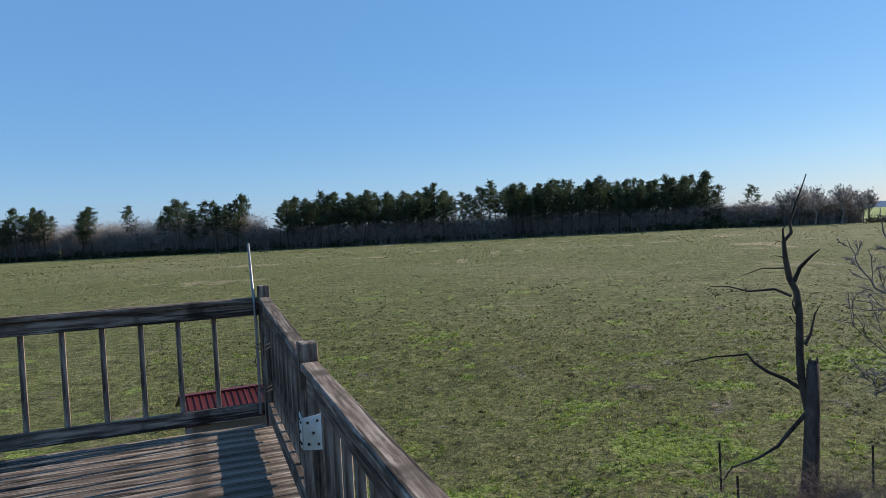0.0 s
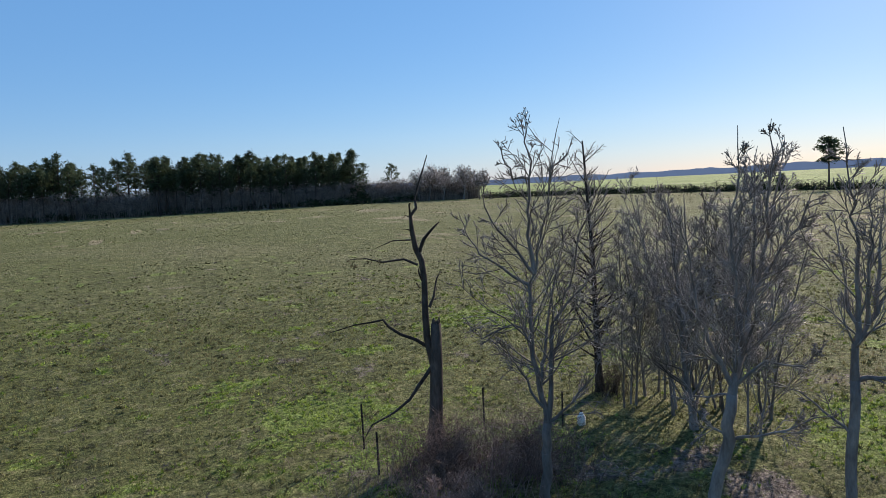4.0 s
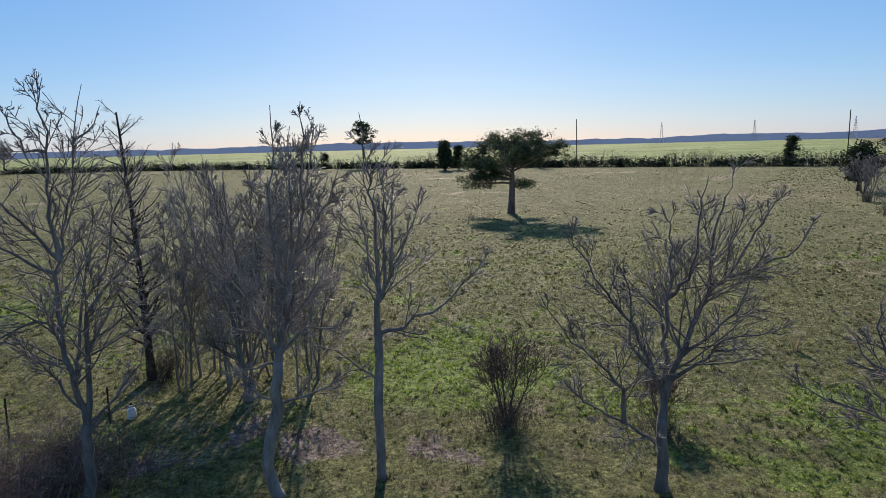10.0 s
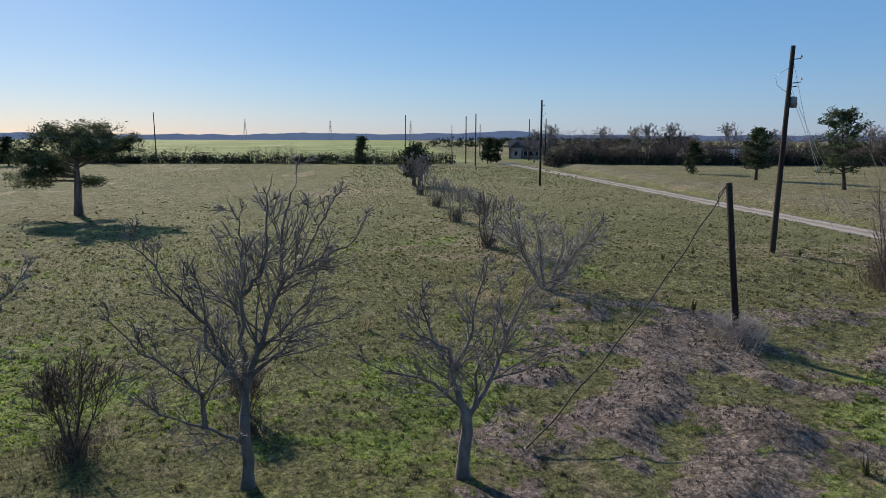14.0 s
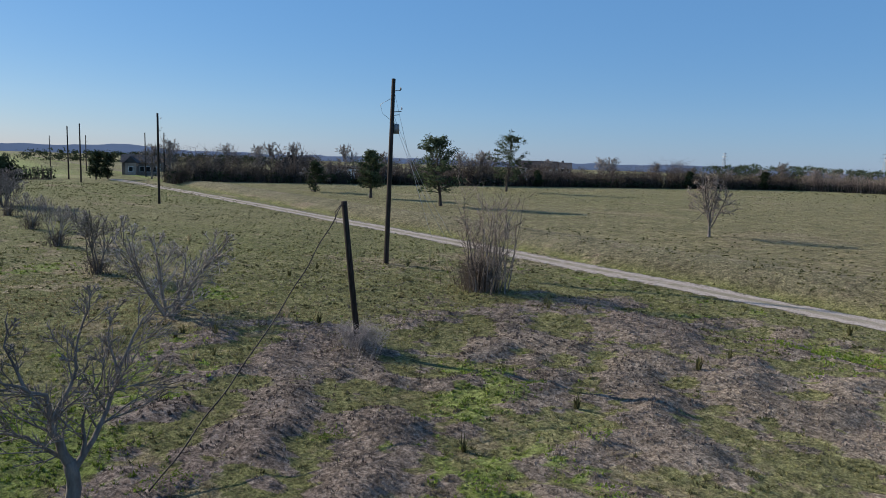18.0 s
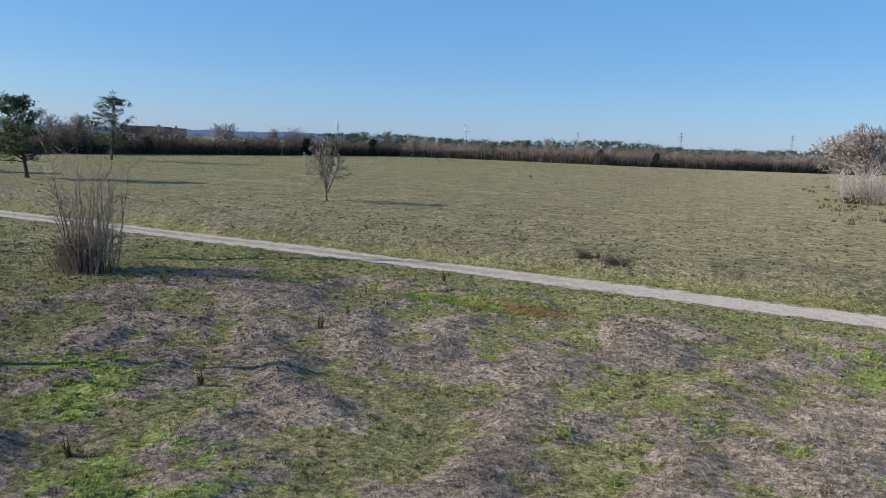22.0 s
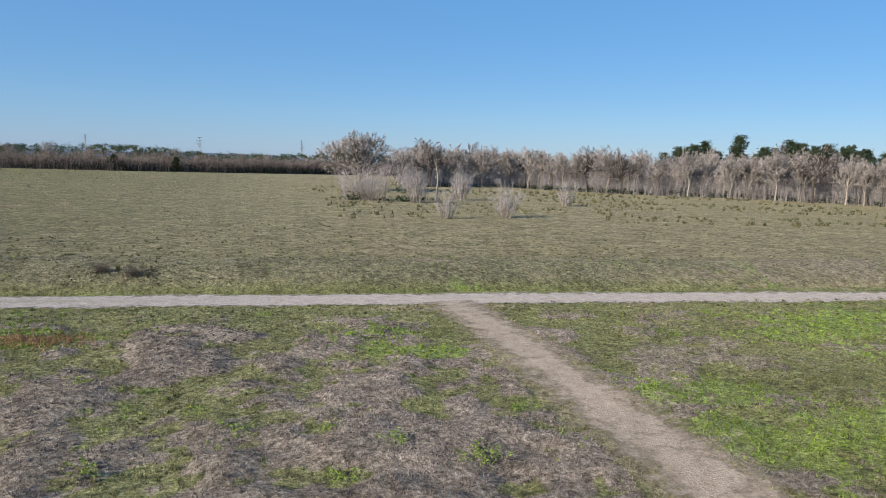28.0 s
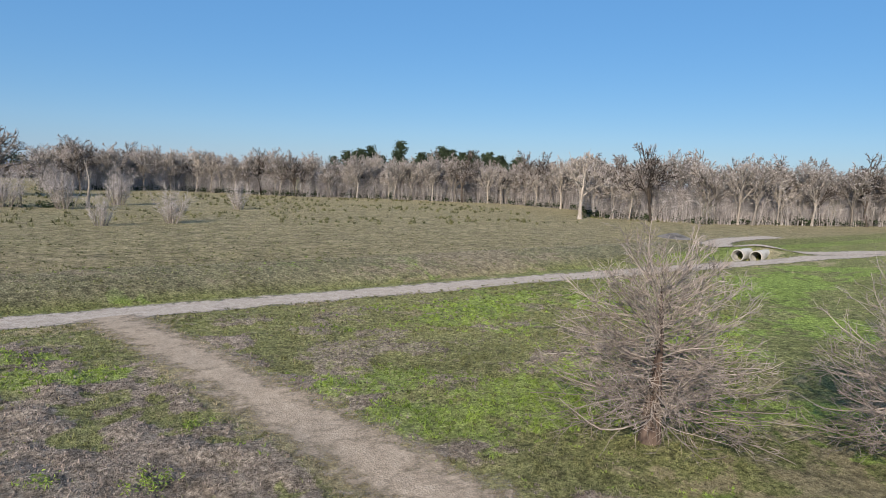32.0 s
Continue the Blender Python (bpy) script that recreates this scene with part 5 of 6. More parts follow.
# ---- lone evergreens ----
def umbrella_pine(seed):
    """A broad flat-topped pine: short trunk, forking limbs and needle tufts massed towards the limb ends."""
    rng = random.Random(seed)
    top = new("pine_tree")
    wood = Tubes()
    trunk = [Vector(q) for q in ((0, 0, -0.2), (0.05, 0, 1.2), (0.12, 0.05, 2.6), (0.1, 0.1, 3.6), (0.25, 0.0, 4.4))]
    wood.add(trunk, [0.40, 0.29, 0.26, 0.22, 0.15], 9)
    centres = []
    # across, depth and height of the limb ends; the crown droops on one side
    ends = [(-4.2, 0.5, 4.7), (-3.7, -1.0, 3.4), (-3.9, 0.8, 2.4), (-2.6, 1.6, 5.9), (-1.4, -1.6, 6.7), (0.2, 1.2, 7.1), (1.6, -0.8, 7.0), (2.9, 1.2, 6.5), (4.2, -0.4, 6.2), (4.4, 0.8, 5.3),
            (-2.4, -2.4, 4.6), (0.4, -3.0, 5.6), (0.4, 3.2, 5.8), (2.4, -2.4, 5.9), (2.2, 2.6, 5.9), (-1.9, 2.8, 4.5), (1.3, 0.6, 2.3), (-3.3, -0.2, 4.0), (-1.0, 0.2, 6.4), (-2.2, 0.2, 3.4), (-3.0, 0.6, 5.3)]
    for i, e in enumerate(ends):
        e = Vector(e)
        p = trunk[2].lerp(trunk[4], min(1.0, max(0.05, (e.z - 2.4) / 4.5)))
        q, qr = bend(rng, p, (e - p) + Vector((0, 0, 0.3)), (e - p).length, 0.10, 0.025, 6, 0.07, 0.0)
        q = [a.lerp(e, (k / 6) ** 2 * 0.8) for k, a in enumerate(q)]
        wood.add(q, qr, 5)
        for k in range(17):
            t = rng.uniform(2.6, 6.0)
            a = q[int(min(t, 5))].lerp(q[int(min(t, 5)) + 1], t - int(min(t, 5)))
            c = a + Vector((rng.gauss(0, 0.55), rng.gauss(0, 0.55), rng.uniform(-0.3, 0.45)))
            wood.add([a, a.lerp(c, 0.5) + Vector((0, 0, 0.06)), c], [0.022, 0.016, 0.008], 3)
            centres.append(c)
    v, f = leaf_clumps(rng, centres, 0.6, 72, 0.15, 0.7)
    wood.obj("trunk", BARK_RED, top)
    raw("crown", v, f, NEEDLES, top)
    return top


up_thing(umbrella_pine(5), 56.7, 24.8, "broad dark pine standing alone in the pasture", "tree", "lone pines", facing(56.7, 24.8))
for x, y, h, sd, cf, spr in ((78.5, -53.0, 9.2, 51, 0.22, 0.42), (96.9, -52.0, 7.4, 52, 0.22, 0.32), (118.3, -97.0, 12.3, 53, 0.18, 0.42)):
    t = pine_tree("pine_tree", h, 0.24, sd, cf, spr, 74, 30, 0.26, 0.62)
    up_thing(t, x, y, "dark green pine standing alone in the far field", "tree", "lone pines")
t = pine_tree("cedar_tree", 5.4, 0.16, 56, 0.15, 0.30, 24, 34, 0.3, 0.8, CEDAR)
up_thing(t, 114.4, -50.3, "small ragged cedar in the field beyond the road", "tree", "cedars")
t = bare_tree("bare_tree", 5.2, 0.12, 57, dict(SHRUB, twig=0.03), 4, 0.4, BARK_GREY, TWIG_MID)
up_thing(t, 116.6, -50.8, "small leafless tree beside a cedar", "tree", "far bare trees")
t = pine_tree("cedar_tree", 5.0, 0.2, 58, 0.2, 0.35, 26, 36, 0.35, 0.9, CEDAR)
up_thing(t, 90.0, -2.5, "dark evergreen at the end of the shrub row", "tree", "cedars")
t = bare_tree("bare_tree", 4.6, 0.12, 59, dict(SHRUB, twig=0.022), 6, 0.4, BARK_GREY, TWIG_MID)
up_thing(t, 86.0, -2.9, "leafless shrub beside a dark evergreen", "tree", "far bare trees")


# ---- northern wood ----
PINES = [pine_tree("pine_tree", 20, 0.30, 600 + i, cf, sp, 46, 15, 0.46, 0.95) for i, (cf, sp) in enumerate(((0.40, 0.17), (0.46, 0.17), (0.34, 0.19), (0.50, 0.16)))]
spots = [[] for _ in PINES]
R2 = random.Random(12)
for row in range(5):
    x = -84.0
    while x < 92:
        if not (-16 < x < 10) or row % 2:
            spots[R2.randrange(4)].append((x, 277 + row * 6 + R2.uniform(-2, 2)))
        x += R2.uniform(2.6, 4.6)
for x, y in ((-197, 277), (-205, 280), (-190, 281), (-214, 276), (-167, 276), (-138, 290), (-127, 278), (-121, 277), (-116, 279), (-111, 276), (-107, 280), (-102, 277), (-150, 284), (-222, 282), (12, 274), (14.5, 276)):
    spots[R2.randrange(4)].append((x, y))
for x0, x1, n in ((-228, -184, 26), (-137, -100, 20), (-172, -164, 4)):
    for _ in range(n):
        spots[R2.randrange(4)].append((R2.uniform(x0, x1), R2.uniform(276, 292)))
for ob, pl in zip(PINES, spots):
    scatter(ob, pl, "tall slender dark pine at the wood edge", "tree", "northern pine wood", R2, 0.74, 1.16)


def dome_tree(h, width, radius, seed, bark, twigs, limbs=12, o=None, stem=0.3):
    """A leafless broad tree: short trunk, limbs radiating into a rounded crown of fine twigs."""
    rng = random.Random(seed)
    o = o or DOME
    top = new("bare_tree")
    wood, crown = Tubes(), Tubes()
    pts, rad = bend(rng, Vector((0, 0, -0.2)), Vector((rng.gauss(0, 0.08), rng.gauss(0, 0.08), 1)), h * (stem + 0.15), radius, radius * 0.5, 6, 0.06, 0.02)
    rad[0] *= 1.4
    wood.add(pts, rad, 7)
    for i in range(limbs):
        el = radians(20 + 68 * (i + rng.random()) / limbs)
        a = i * 2.4 + rng.uniform(-0.4, 0.4)
        end = Vector((math.cos(a) * math.cos(el) * width / 2, math.sin(a) * math.cos(el) * width / 2, h * (stem + 0.05) + math.sin(el) * h * (0.92 - stem))) * rng.uniform(0.85, 1.02)
        p = pts[rng.randrange(3, 7)]
        q, qr = bend(rng, p, end - p, (end - p).length, radius * rng.uniform(0.35, 0.55), 0.03, 6, 0.09, 0.02)
        wood.add(q, qr, 4)
        sprout(rng, wood, crown, q, qr, 0, o)
    wood.obj("trunk", bark, top)
    crown.obj("crown", twigs, top)
    return top


DOME = dict(segs=1, wsegs=3, sides=3, kids=(7, 5, 4), angle=((25, 65), (25, 60), (25, 65)), ratio=((0.3, 0.6), (0.4, 0.8), (0.4, 0.9)), wander=0.13, lift=0.02, twig=0.042, low=0.22)
BARES = [dome_tree(h, w, r, 700 + i, bk, tw, n, None, st) for i, (h, w, r, n, st, bk, tw) in enumerate((
    (12.5, 9, 0.22, 9, 0.30, BARK_PALE, TWIG_WOOD), (11.5, 7, 0.16, 8, 0.35, BARK_PALE, TWIG_WOOD), (13.5, 11, 0.28, 11, 0.25, BARK_GREY, TWIG_WOOD), (10.5, 6, 0.13, 7, 0.25, BARK_PALE, TWIG_WOOD), (13.5, 11, 0.30, 10, 0.28, BARK_DARK, TWIG_MID)))]
spots = [[] for _ in BARES]
for x, y in ((116, 250), (122, 244), (108, 256), (126, 238), (-178, 283), (-158, 282), (-145, 280), (-110, 292), (20, 283), (35, 280), (112, 255)):
    spots[2].append((x, y))
t = pine_tree("pine_tree", 16.5, 0.26, 761, 0.30, 0.26, 44, 20, 0.42, 0.9)
up_thing(t, 106.0, 280.0, "dark pine rising beside the northern wood", "tree", "northern pine wood")
ROUND = dome_tree(15.5, 13.0, 0.34, 762, BARK_GREY, TWIG_MID, 16, dict(DOME, kids=(7, 5, 4), twig=0.05), 0.25)
scatter(ROUND, [(139, 276), (130, 279), (146, 272), (121, 272)], "large round-headed leafless tree beyond the pasture", "tree", "far bare trees", R2, 0.85, 1.05)
# wood edge to the south and west
W = [(-28, -176), (-45, -185), (-67, -194), (-87, -168), (-110, -157), (-133, -134), (-128, -105), (-104, -82), (-112, -64), (-140, -54), (-175, -44), (-215, -30)]


def along(line, gap, back, rs, jitter=2.5):
    out = []
    for a, b in zip(line, line[1:]):
        a, b = Vector(a), Vector(b)
        n = max(1, int((b - a).length / gap))
        away = ((a + b) / 2).normalized()
        out += [tuple(a.lerp(b, (i + rs.random()) / n) + away * (back + rs.uniform(-jitter, jitter))) for i in range(n)]
    return out


R3 = random.Random(14)
for back, gap in ((1, 4.6), (6, 4.6), (12, 5.0), (20, 5.4), (30, 5.8)):
    for p in along(W, gap, back, R3):
        spots[R3.choice((0, 0, 1, 1, 2, 2, 3, 3, 4))].append(p)
for ob, pl in zip(BARES, spots):
    scatter(ob, pl, "leafless grey tree at the wood edge", "tree", "leafless woods", R3, 0.84, 1.12)
t = dome_tree(6.6, 5.2, 0.17, 753, BARK_GREY, TWIG_TAN, 10, dict(DOME, kids=(7, 5, 4), twig=0.02, wander=0.16), 0.12)
up_thing(t, 38.4, -55.4, "pale leafless multi-stemmed tree alone in the field", "tree", "far bare trees")
t = dome_tree(13.0, 22.0, 0.5, 750, BARK_PALE, TWIG_WOOD, 30, dict(DOME, kids=(8, 6, 4), twig=0.042, lift=0.0, wander=0.18), 0.3)
up_thing(t, -15.0, -146.0, "large domed leafless oak rising above the wood edge", "tree")
t = bare_tree("dead_tree", 7.8, 0.22, 751, dict(kids=(7, 4), angle=((30, 75), (30, 70)), ratio=((0.2, 0.4), (0.3, 0.6)), wander=0.15, lift=0.04, twig=0.03, low=0.5), 1, 0, BARK_PALE, BARK_PALE)
up_thing(t, -22.9, -107.0, "pale dead tree trunk with a few broken limbs", "dead tree")
t = dome_tree(13.5, 10.0, 0.40, 752, BARK_PALE, TWIG_WOOD, 8, dict(DOME, kids=(5, 4, 3), wander=0.2, twig=0.05), 0.3)
up_thing(t, -96.4, -79.6, "leafless tree with thick crooked pale limbs", "tree", "leafless woods")
SPINES = pine_tree("pine_tree", 15.0, 0.3, 760, 0.4, 0.2, 54, 18, 0.42, 0.85)
scatter(SPINES, [(-147 + 26 * k - 8 * j, -186 - 20 * k - 10 * j) for k, j in ((R3.uniform(-1, 1), R3.uniform(-1, 1)) for _ in range(44))] + [(-124, -172), (-122, -169), (-178, -140), (-182, -143), (-176, -136)], "dark pine rising above the leafless wood", "tree", "southern pines", R3, 0.85, 1.08)


def brush(name, line, count, height, rs, depth, material, label, thick, twigs=3, clump=1.0):
    pts = []
    L = [(Vector(b) - Vector(a)).length for a, b in zip(line, line[1:])]
    for _ in range(count):
        k = rs.choices(range(len(L)), L)[0]
        a, b = Vector(line[k]), Vector(line[k + 1])
        away = ((a + b) / 2).normalized()
        pts.append(tuple(a.lerp(b, rs.random()) + away * rs.uniform(0, depth)))
    b, t, r = canes(pts, height, rs, twigs, 0.14, 0.45, thick)
    return cones(name, b, t, r, material, label, "brush")


brush("woodland_brush", [(-270, 284), (-180, 280), (-90, 277)], 8000, 14.0, R3, 20, TWIG_PALE, "tall leafless growth along the northern wood edge", 0.10, 6)
brush("woodland_brush", [(-100, 275), (60, 275), (92, 274), (107, 262), (128, 242)], 9500, 9.0, R3, 14, TWIG_TAN, "dense leafless brush along the northern wood edge", 0.11, 5)
brush("woodland_brush", W, 10500, 6.2, R3, 16, TWIG_WOOD, "dense pale leafless brush along the southern wood edge", 0.045, 6)
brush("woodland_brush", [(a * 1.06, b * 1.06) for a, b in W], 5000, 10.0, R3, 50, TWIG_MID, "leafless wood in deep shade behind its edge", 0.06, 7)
S_LINE = [(158, -34), (150, -75), (146, -119), (142, -180), (134, -245), (100, -258), (60, -266), (20, -285), (-24, -312), (-70, -330)]


def uneven(h, low=0.62, gain=0.9):
    """A height that rises and falls along the hedge."""
    return lambda x, y: h * (low + gain * abs(noise.noise((x * 0.05, y * 0.05, 2.0))) + 0.5 * gain * abs(noise.noise((x * 0.2, y * 0.2, 6.0))))


brush("field_hedge", S_LINE[:5], 6500, uneven(6.4), R3, 16, TWIG_DARK, "long leafless hedge across the eastern side of the field", 0.07, 4)
brush("field_hedge", S_LINE[4:], 7500, uneven(6.6, 0.8, 0.5), R3, 16, TWIG_TAN, "pale leafless hedge across the far side of the field", 0.08, 4)
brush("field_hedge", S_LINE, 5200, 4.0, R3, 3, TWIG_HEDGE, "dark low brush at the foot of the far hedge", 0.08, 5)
E_LINE = [(128, 240), (150, 205), (160, 150), (163, 90), (163, 30), (161, -14)]
brush("field_hedge", E_LINE, 3800, uneven(3.4, 0.5, 1.3), R3, 5, TWIG_HEDGE, "low leafless hedge between pasture and crop", 0.06, 4)


def shrubbery(name, line, count, size, rs, depth, label, leaf=0.6, n=40, material=None):
    c = []
    L = [(Vector(b) - Vector(a)).length for a, b in zip(line, line[1:])]
    for _ in range(count):
        k = rs.choices(range(len(L)), L)[0]
        a, b = Vector(line[k]), Vector(line[k + 1])
        p = a.lerp(b, rs.random()) + ((a + b) / 2).normalized() * rs.uniform(0, depth)
        s = size * rs.uniform(0.5, 1.3)
        c.append(Vector((p.x, p.y, s * rs.uniform(0.3, 0.8))))
    v, f = leaf_clumps(rs, c, size, n, leaf)
    return tagged(raw(name, v, f, material or CEDAR), label, "evergreen brush", kind="stuff")


shrubbery("evergreen_brush", E_LINE, 380, 1.7, R3, 3, "dark evergreen brush along the eastern hedge")
shrubbery("evergreen_brush", S_LINE, 420, 2.2, R3, 5, "dark evergreen brush along the far hedge")
shrubbery("evergreen_brush", [(-260, 281), (-97, 275), (60, 276), (107, 256)], 300, 2.2, R3, 4, "dark undergrowth at the foot of the northern wood", 0.9, 40)
shrubbery("evergreen_brush", W, 260, 1.3, R3, 4, "dark green undergrowth at the foot of the leafless wood", 0.4, 40)
shrubbery("evergreen_brush", [(-9, -109), (-24, -106)], 22, 1.0, R3, 3, "dark green briars round the pale clumps", 0.3, 40)

c = []
for _ in range(520):
    x = R3.uniform(-105, 90)
    c.append(Vector((x, 300 - max(0, x - 60) * 0.8 + R3.uniform(-6, 12), R3.uniform(1, 8))))
v, f = leaf_clumps(R3, c, 3.2, 34, 1.2)
tagged(raw("wood_interior", v, f, CEDAR), "dark foliage inside the northern wood", "wood", kind="stuff")

# dark-coloured twig clumps stand in for the shade inside the leafless wood
c = []
for back in (14, 24, 36):
    for p in along(W, 2.2, back, R3, 5):
        c.append(Vector((p[0], p[1], R3.uniform(0.5, 6.5))))
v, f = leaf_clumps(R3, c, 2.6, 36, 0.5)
tagged(raw("wood_interior", v, f, TWIG_DARK), "dark brown twig clumps put inside the leafless wood for its shade", "wood", kind="stuff")

# cedars in and near the hedges
CED = pine_tree("cedar_tree", 6, 0.18, 800, 0.12, 0.26, 24, 34, 0.42, 0.95, CEDAR)
scatter(CED, [(168, 8), (150, 84), (152, 81), (147, 82), (165, -22), (170, -25), (145, -130), (140, -190), (136, -226), (139, -229), (60, -268), (40, -276), (170, -50), (158, 62), (160, 130)], "dark bushy cedar in the hedge", "tree", "cedars", R3, 0.7, 1.15)
t = pine_tree("pine_tree", 13.6, 0.3, 801, 0.5, 0.26, 26, 36, 0.5, 1.1, flat_top=True)
up_thing(t, 166.2, 120.5, "tall dark pine rising from the eastern hedge", "tree")
HB = dome_tree(9.5, 7.0, 0.18, 810, BARK_GREY, TWIG_TAN, 9, dict(DOME, kids=(6, 4, 3)), 0.2)
scatter(HB, along([(166, -30), (156, -80), (150, -120)], 4.5, 5, R3, 5) + along(S_LINE[2:], 11, 8, R3, 6), "leafless tree rising from the far hedge", "tree", "hedge trees", R3, 0.6, 1.15)


# ---- houses ----
def house(x, y, turn, w, d, h, rise, wall, label, storeys=2):
    ob = thing("house", (x, y, 0), label, "house", "far houses", turn=turn)
    bm = bmesh.new()
    bmesh.ops.create_cube(bm, size=1, matrix=Matrix.Translation((0, 0, h / 2)) @ Matrix.Diagonal((w, d, h, 1)))
    part("wall", bm, wall, ob)
    hw, hd, e = w / 2 + 0.4, d / 2 + 0.5, h - 0.05
    v = [(-hw, -hd, e), (hw, -hd, e), (hw, hd, e), (-hw, hd, e), (-hw, 0, e + rise), (hw, 0, e + rise)]
    roof = raw("roof", v, [(0, 1, 5, 4), (2, 3, 4, 5), (0, 4, 3), (1, 2, 5), (0, 3, 2, 1)], SHINGLE, ob)
    bm = bmesh.new()
    bmesh.ops.create_cube(bm, size=1, matrix=Matrix.Translation((w * 0.25, d * 0.15, h + rise * 0.9)) @ Matrix.Diagonal((0.9, 0.9, 1.8, 1)))
    part("chimney", bm, SIDING, roof)
    # gabled bay towards the fields
    bw = w * 0.3
    bm = bmesh.new()
    bmesh.ops.create_cube(bm, size=1, matrix=Matrix.Translation((-w * 0.25, -d / 2 - 0.6, h / 2)) @ Matrix.Diagonal((bw, 1.2, h, 1)))
    part("bay", bm, wall, ob)
    bx, by = -w * 0.25, -d / 2 - 1.35
    raw("bay_roof", [(bx - bw / 2 - 0.3, by, h - 0.04), (bx + bw / 2 + 0.3, by, h - 0.04), (bx, by, h + rise * 0.8), (bx - bw / 2 - 0.3, 0, h - 0.04), (bx + bw / 2 + 0.3, 0, h - 0.04), (bx, 0, h + rise * 0.8)],
        [(0, 1, 2), (0, 2, 5, 3), (1, 4, 5, 2), (0, 3, 4, 1)], SHINGLE, ob)
    for s in range(storeys):
        for k in (-0.25, 0.05, 0.22, 0.40):
            yy = -d / 2 - (1.23 if k < 0 else 0.03)
            c = Vector((k * w, yy, 1.6 + s * 2.9))
            bm = bmesh.new()
            for dx, dz, sx, sz in ((-0.55, 0, 0.1, 1.5), (0.55, 0, 0.1, 1.5), (0, 0.7, 1.2, 0.1), (0, -0.7, 1.2, 0.1)):
                bmesh.ops.create_cube(bm, size=1, matrix=Matrix.Translation(c + Vector((dx, -0.03, dz))) @ Matrix.Diagonal((sx, 0.08, sz, 1)))
            win = part("window", bm, WHITE, ob)
            bm = bmesh.new()
            bmesh.ops.create_cube(bm, size=1, matrix=Matrix.Translation(c) @ Matrix.Diagonal((1.0, 0.04, 1.35, 1)))
            part("pane", bm, GLASS, win)
    return ob


house(205, -38.5, radians(-105), 9, 8, 3.3, 2.2, SIDING, "grey house with a dark shingled roof beyond the fields", 1)
house(184, -74, radians(-25), 10, 9, 4.0, 3.0, SIDING, "tan house with a steep dark gabled roof behind the hedge")
house(200, -104, radians(-115), 22, 10, 3.2, 0.8, WHITE, "long low white building behind the hedge", 1)
house(192, -172, radians(-130), 14, 9, 5.2, 2.6, WHITE, "pale house with grey gables beyond the trees")
house(198, -186, radians(-130), 12, 9, 5.0, 2.6, SIDING, "pale house with grey gables beyond the trees")
house(250, -50, radians(-105), 12, 9, 3.2, 2.0, SIDING, "small grey house beside the far road", 1)


# ---- distance ----
v, f = [], []
n = 720
HILL = -9.4
for i in range(n):
    a = 2 * math.pi * i / n
    x, y = math.cos(a), math.sin(a)
    top = 12.5 + 6 * noise.noise((x * 6, y * 6, 1)) + 3 * noise.noise((x * 30, y * 30, 2)) + 1.6 * noise.noise((x * 110, y * 110, 5))
    top += 8 * bell((math.degrees(a) - HILL + 180) % 360 - 180, 2.2)
    v += [(x * 1450, y * 1450, -2), (x * 1450, y * 1450, max(6, top)), (x * 1560, y * 1560, max(6, top) * 0.9)]
for i in range(n):
    j = (i + 1) % n
    f += [(i * 3, j * 3, j * 3 + 1, i * 3 + 1), (i * 3 + 1, j * 3 + 1, j * 3 + 2, i * 3 + 2)]
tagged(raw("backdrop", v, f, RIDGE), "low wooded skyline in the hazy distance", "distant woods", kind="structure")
rs = random.Random(91)
c = []
for _ in range(1500):
    k = rs.random()
    p = Vector((330, -470)).lerp(Vector((-80, -520)), k) + Vector((rs.uniform(-10, 10), rs.uniform(-30, 10)))
    c.append(Vector((p.x, p.y, rs.uniform(1, 10.0 + 1.6 * math.sin(k * 15)))))
v, f = leaf_clumps(rs, c, 2.6, 26, 1.1)
tagged(raw("distant_pines", v, f, NEEDLES), "dark pine wood beyond the far hedge", "pine wood", kind="stuff")
c = []
for _ in range(420):
    k = rs.random()
    p = Vector((430, -30)).lerp(Vector((560, -230)), k) + Vector((rs.uniform(-20, 20), rs.uniform(-20, 20)))
    c.append(Vector((p.x, p.y, rs.uniform(0.5, 5.5))))
v, f = leaf_clumps(rs, c, 2.6, 26, 1.1)
tagged(raw("distant_pines", v, f, CEDAR), "dark tree clump beyond the houses", "pine wood", kind="stuff")


def pylon(x, y, h):
    p = new("pylon")
    t = Tubes()
    for sx, sy in ((-1, -1), (1, -1), (1, 1), (-1, 1)):
        t.add([Vector((sx * 3, sy * 3, -0.5)), Vector((sx * 0.7, sy * 0.7, h * 0.7)), Vector((sx * 0.3, sy * 0.3, h))], [0.22, 0.18, 0.14], 4)
    t.obj("leg", STEEL, p)
    t = Tubes()
    for i in range(9):
        z, z2 = h * i / 10, h * (i + 1) / 10
        s, s2 = 3 - 2.6 * i / 10, 3 - 2.6 * (i + 1) / 10
        for a, b in (((-s, -s), (s2, -s2)), ((s, s), (-s2, s2)), ((-s, s), (-s2, -s2)), ((s, -s), (s2, s2))):
            t.add([Vector((*a, z)), Vector((*b, z2))], [0.10, 0.10], 3)
    t.obj("brace", STEEL, p)
    t = Tubes()
    for z, w in ((h * 0.72, 5.5), (h * 0.85, 4.5), (h * 0.97, 3.0)):
        t.add([Vector((-w, 0, z)), Vector((w, 0, z))], [0.15, 0.15], 4)
    t.obj("cross_arm", STEEL, p)
    return p


pyl = pylon(0, 0, 30)
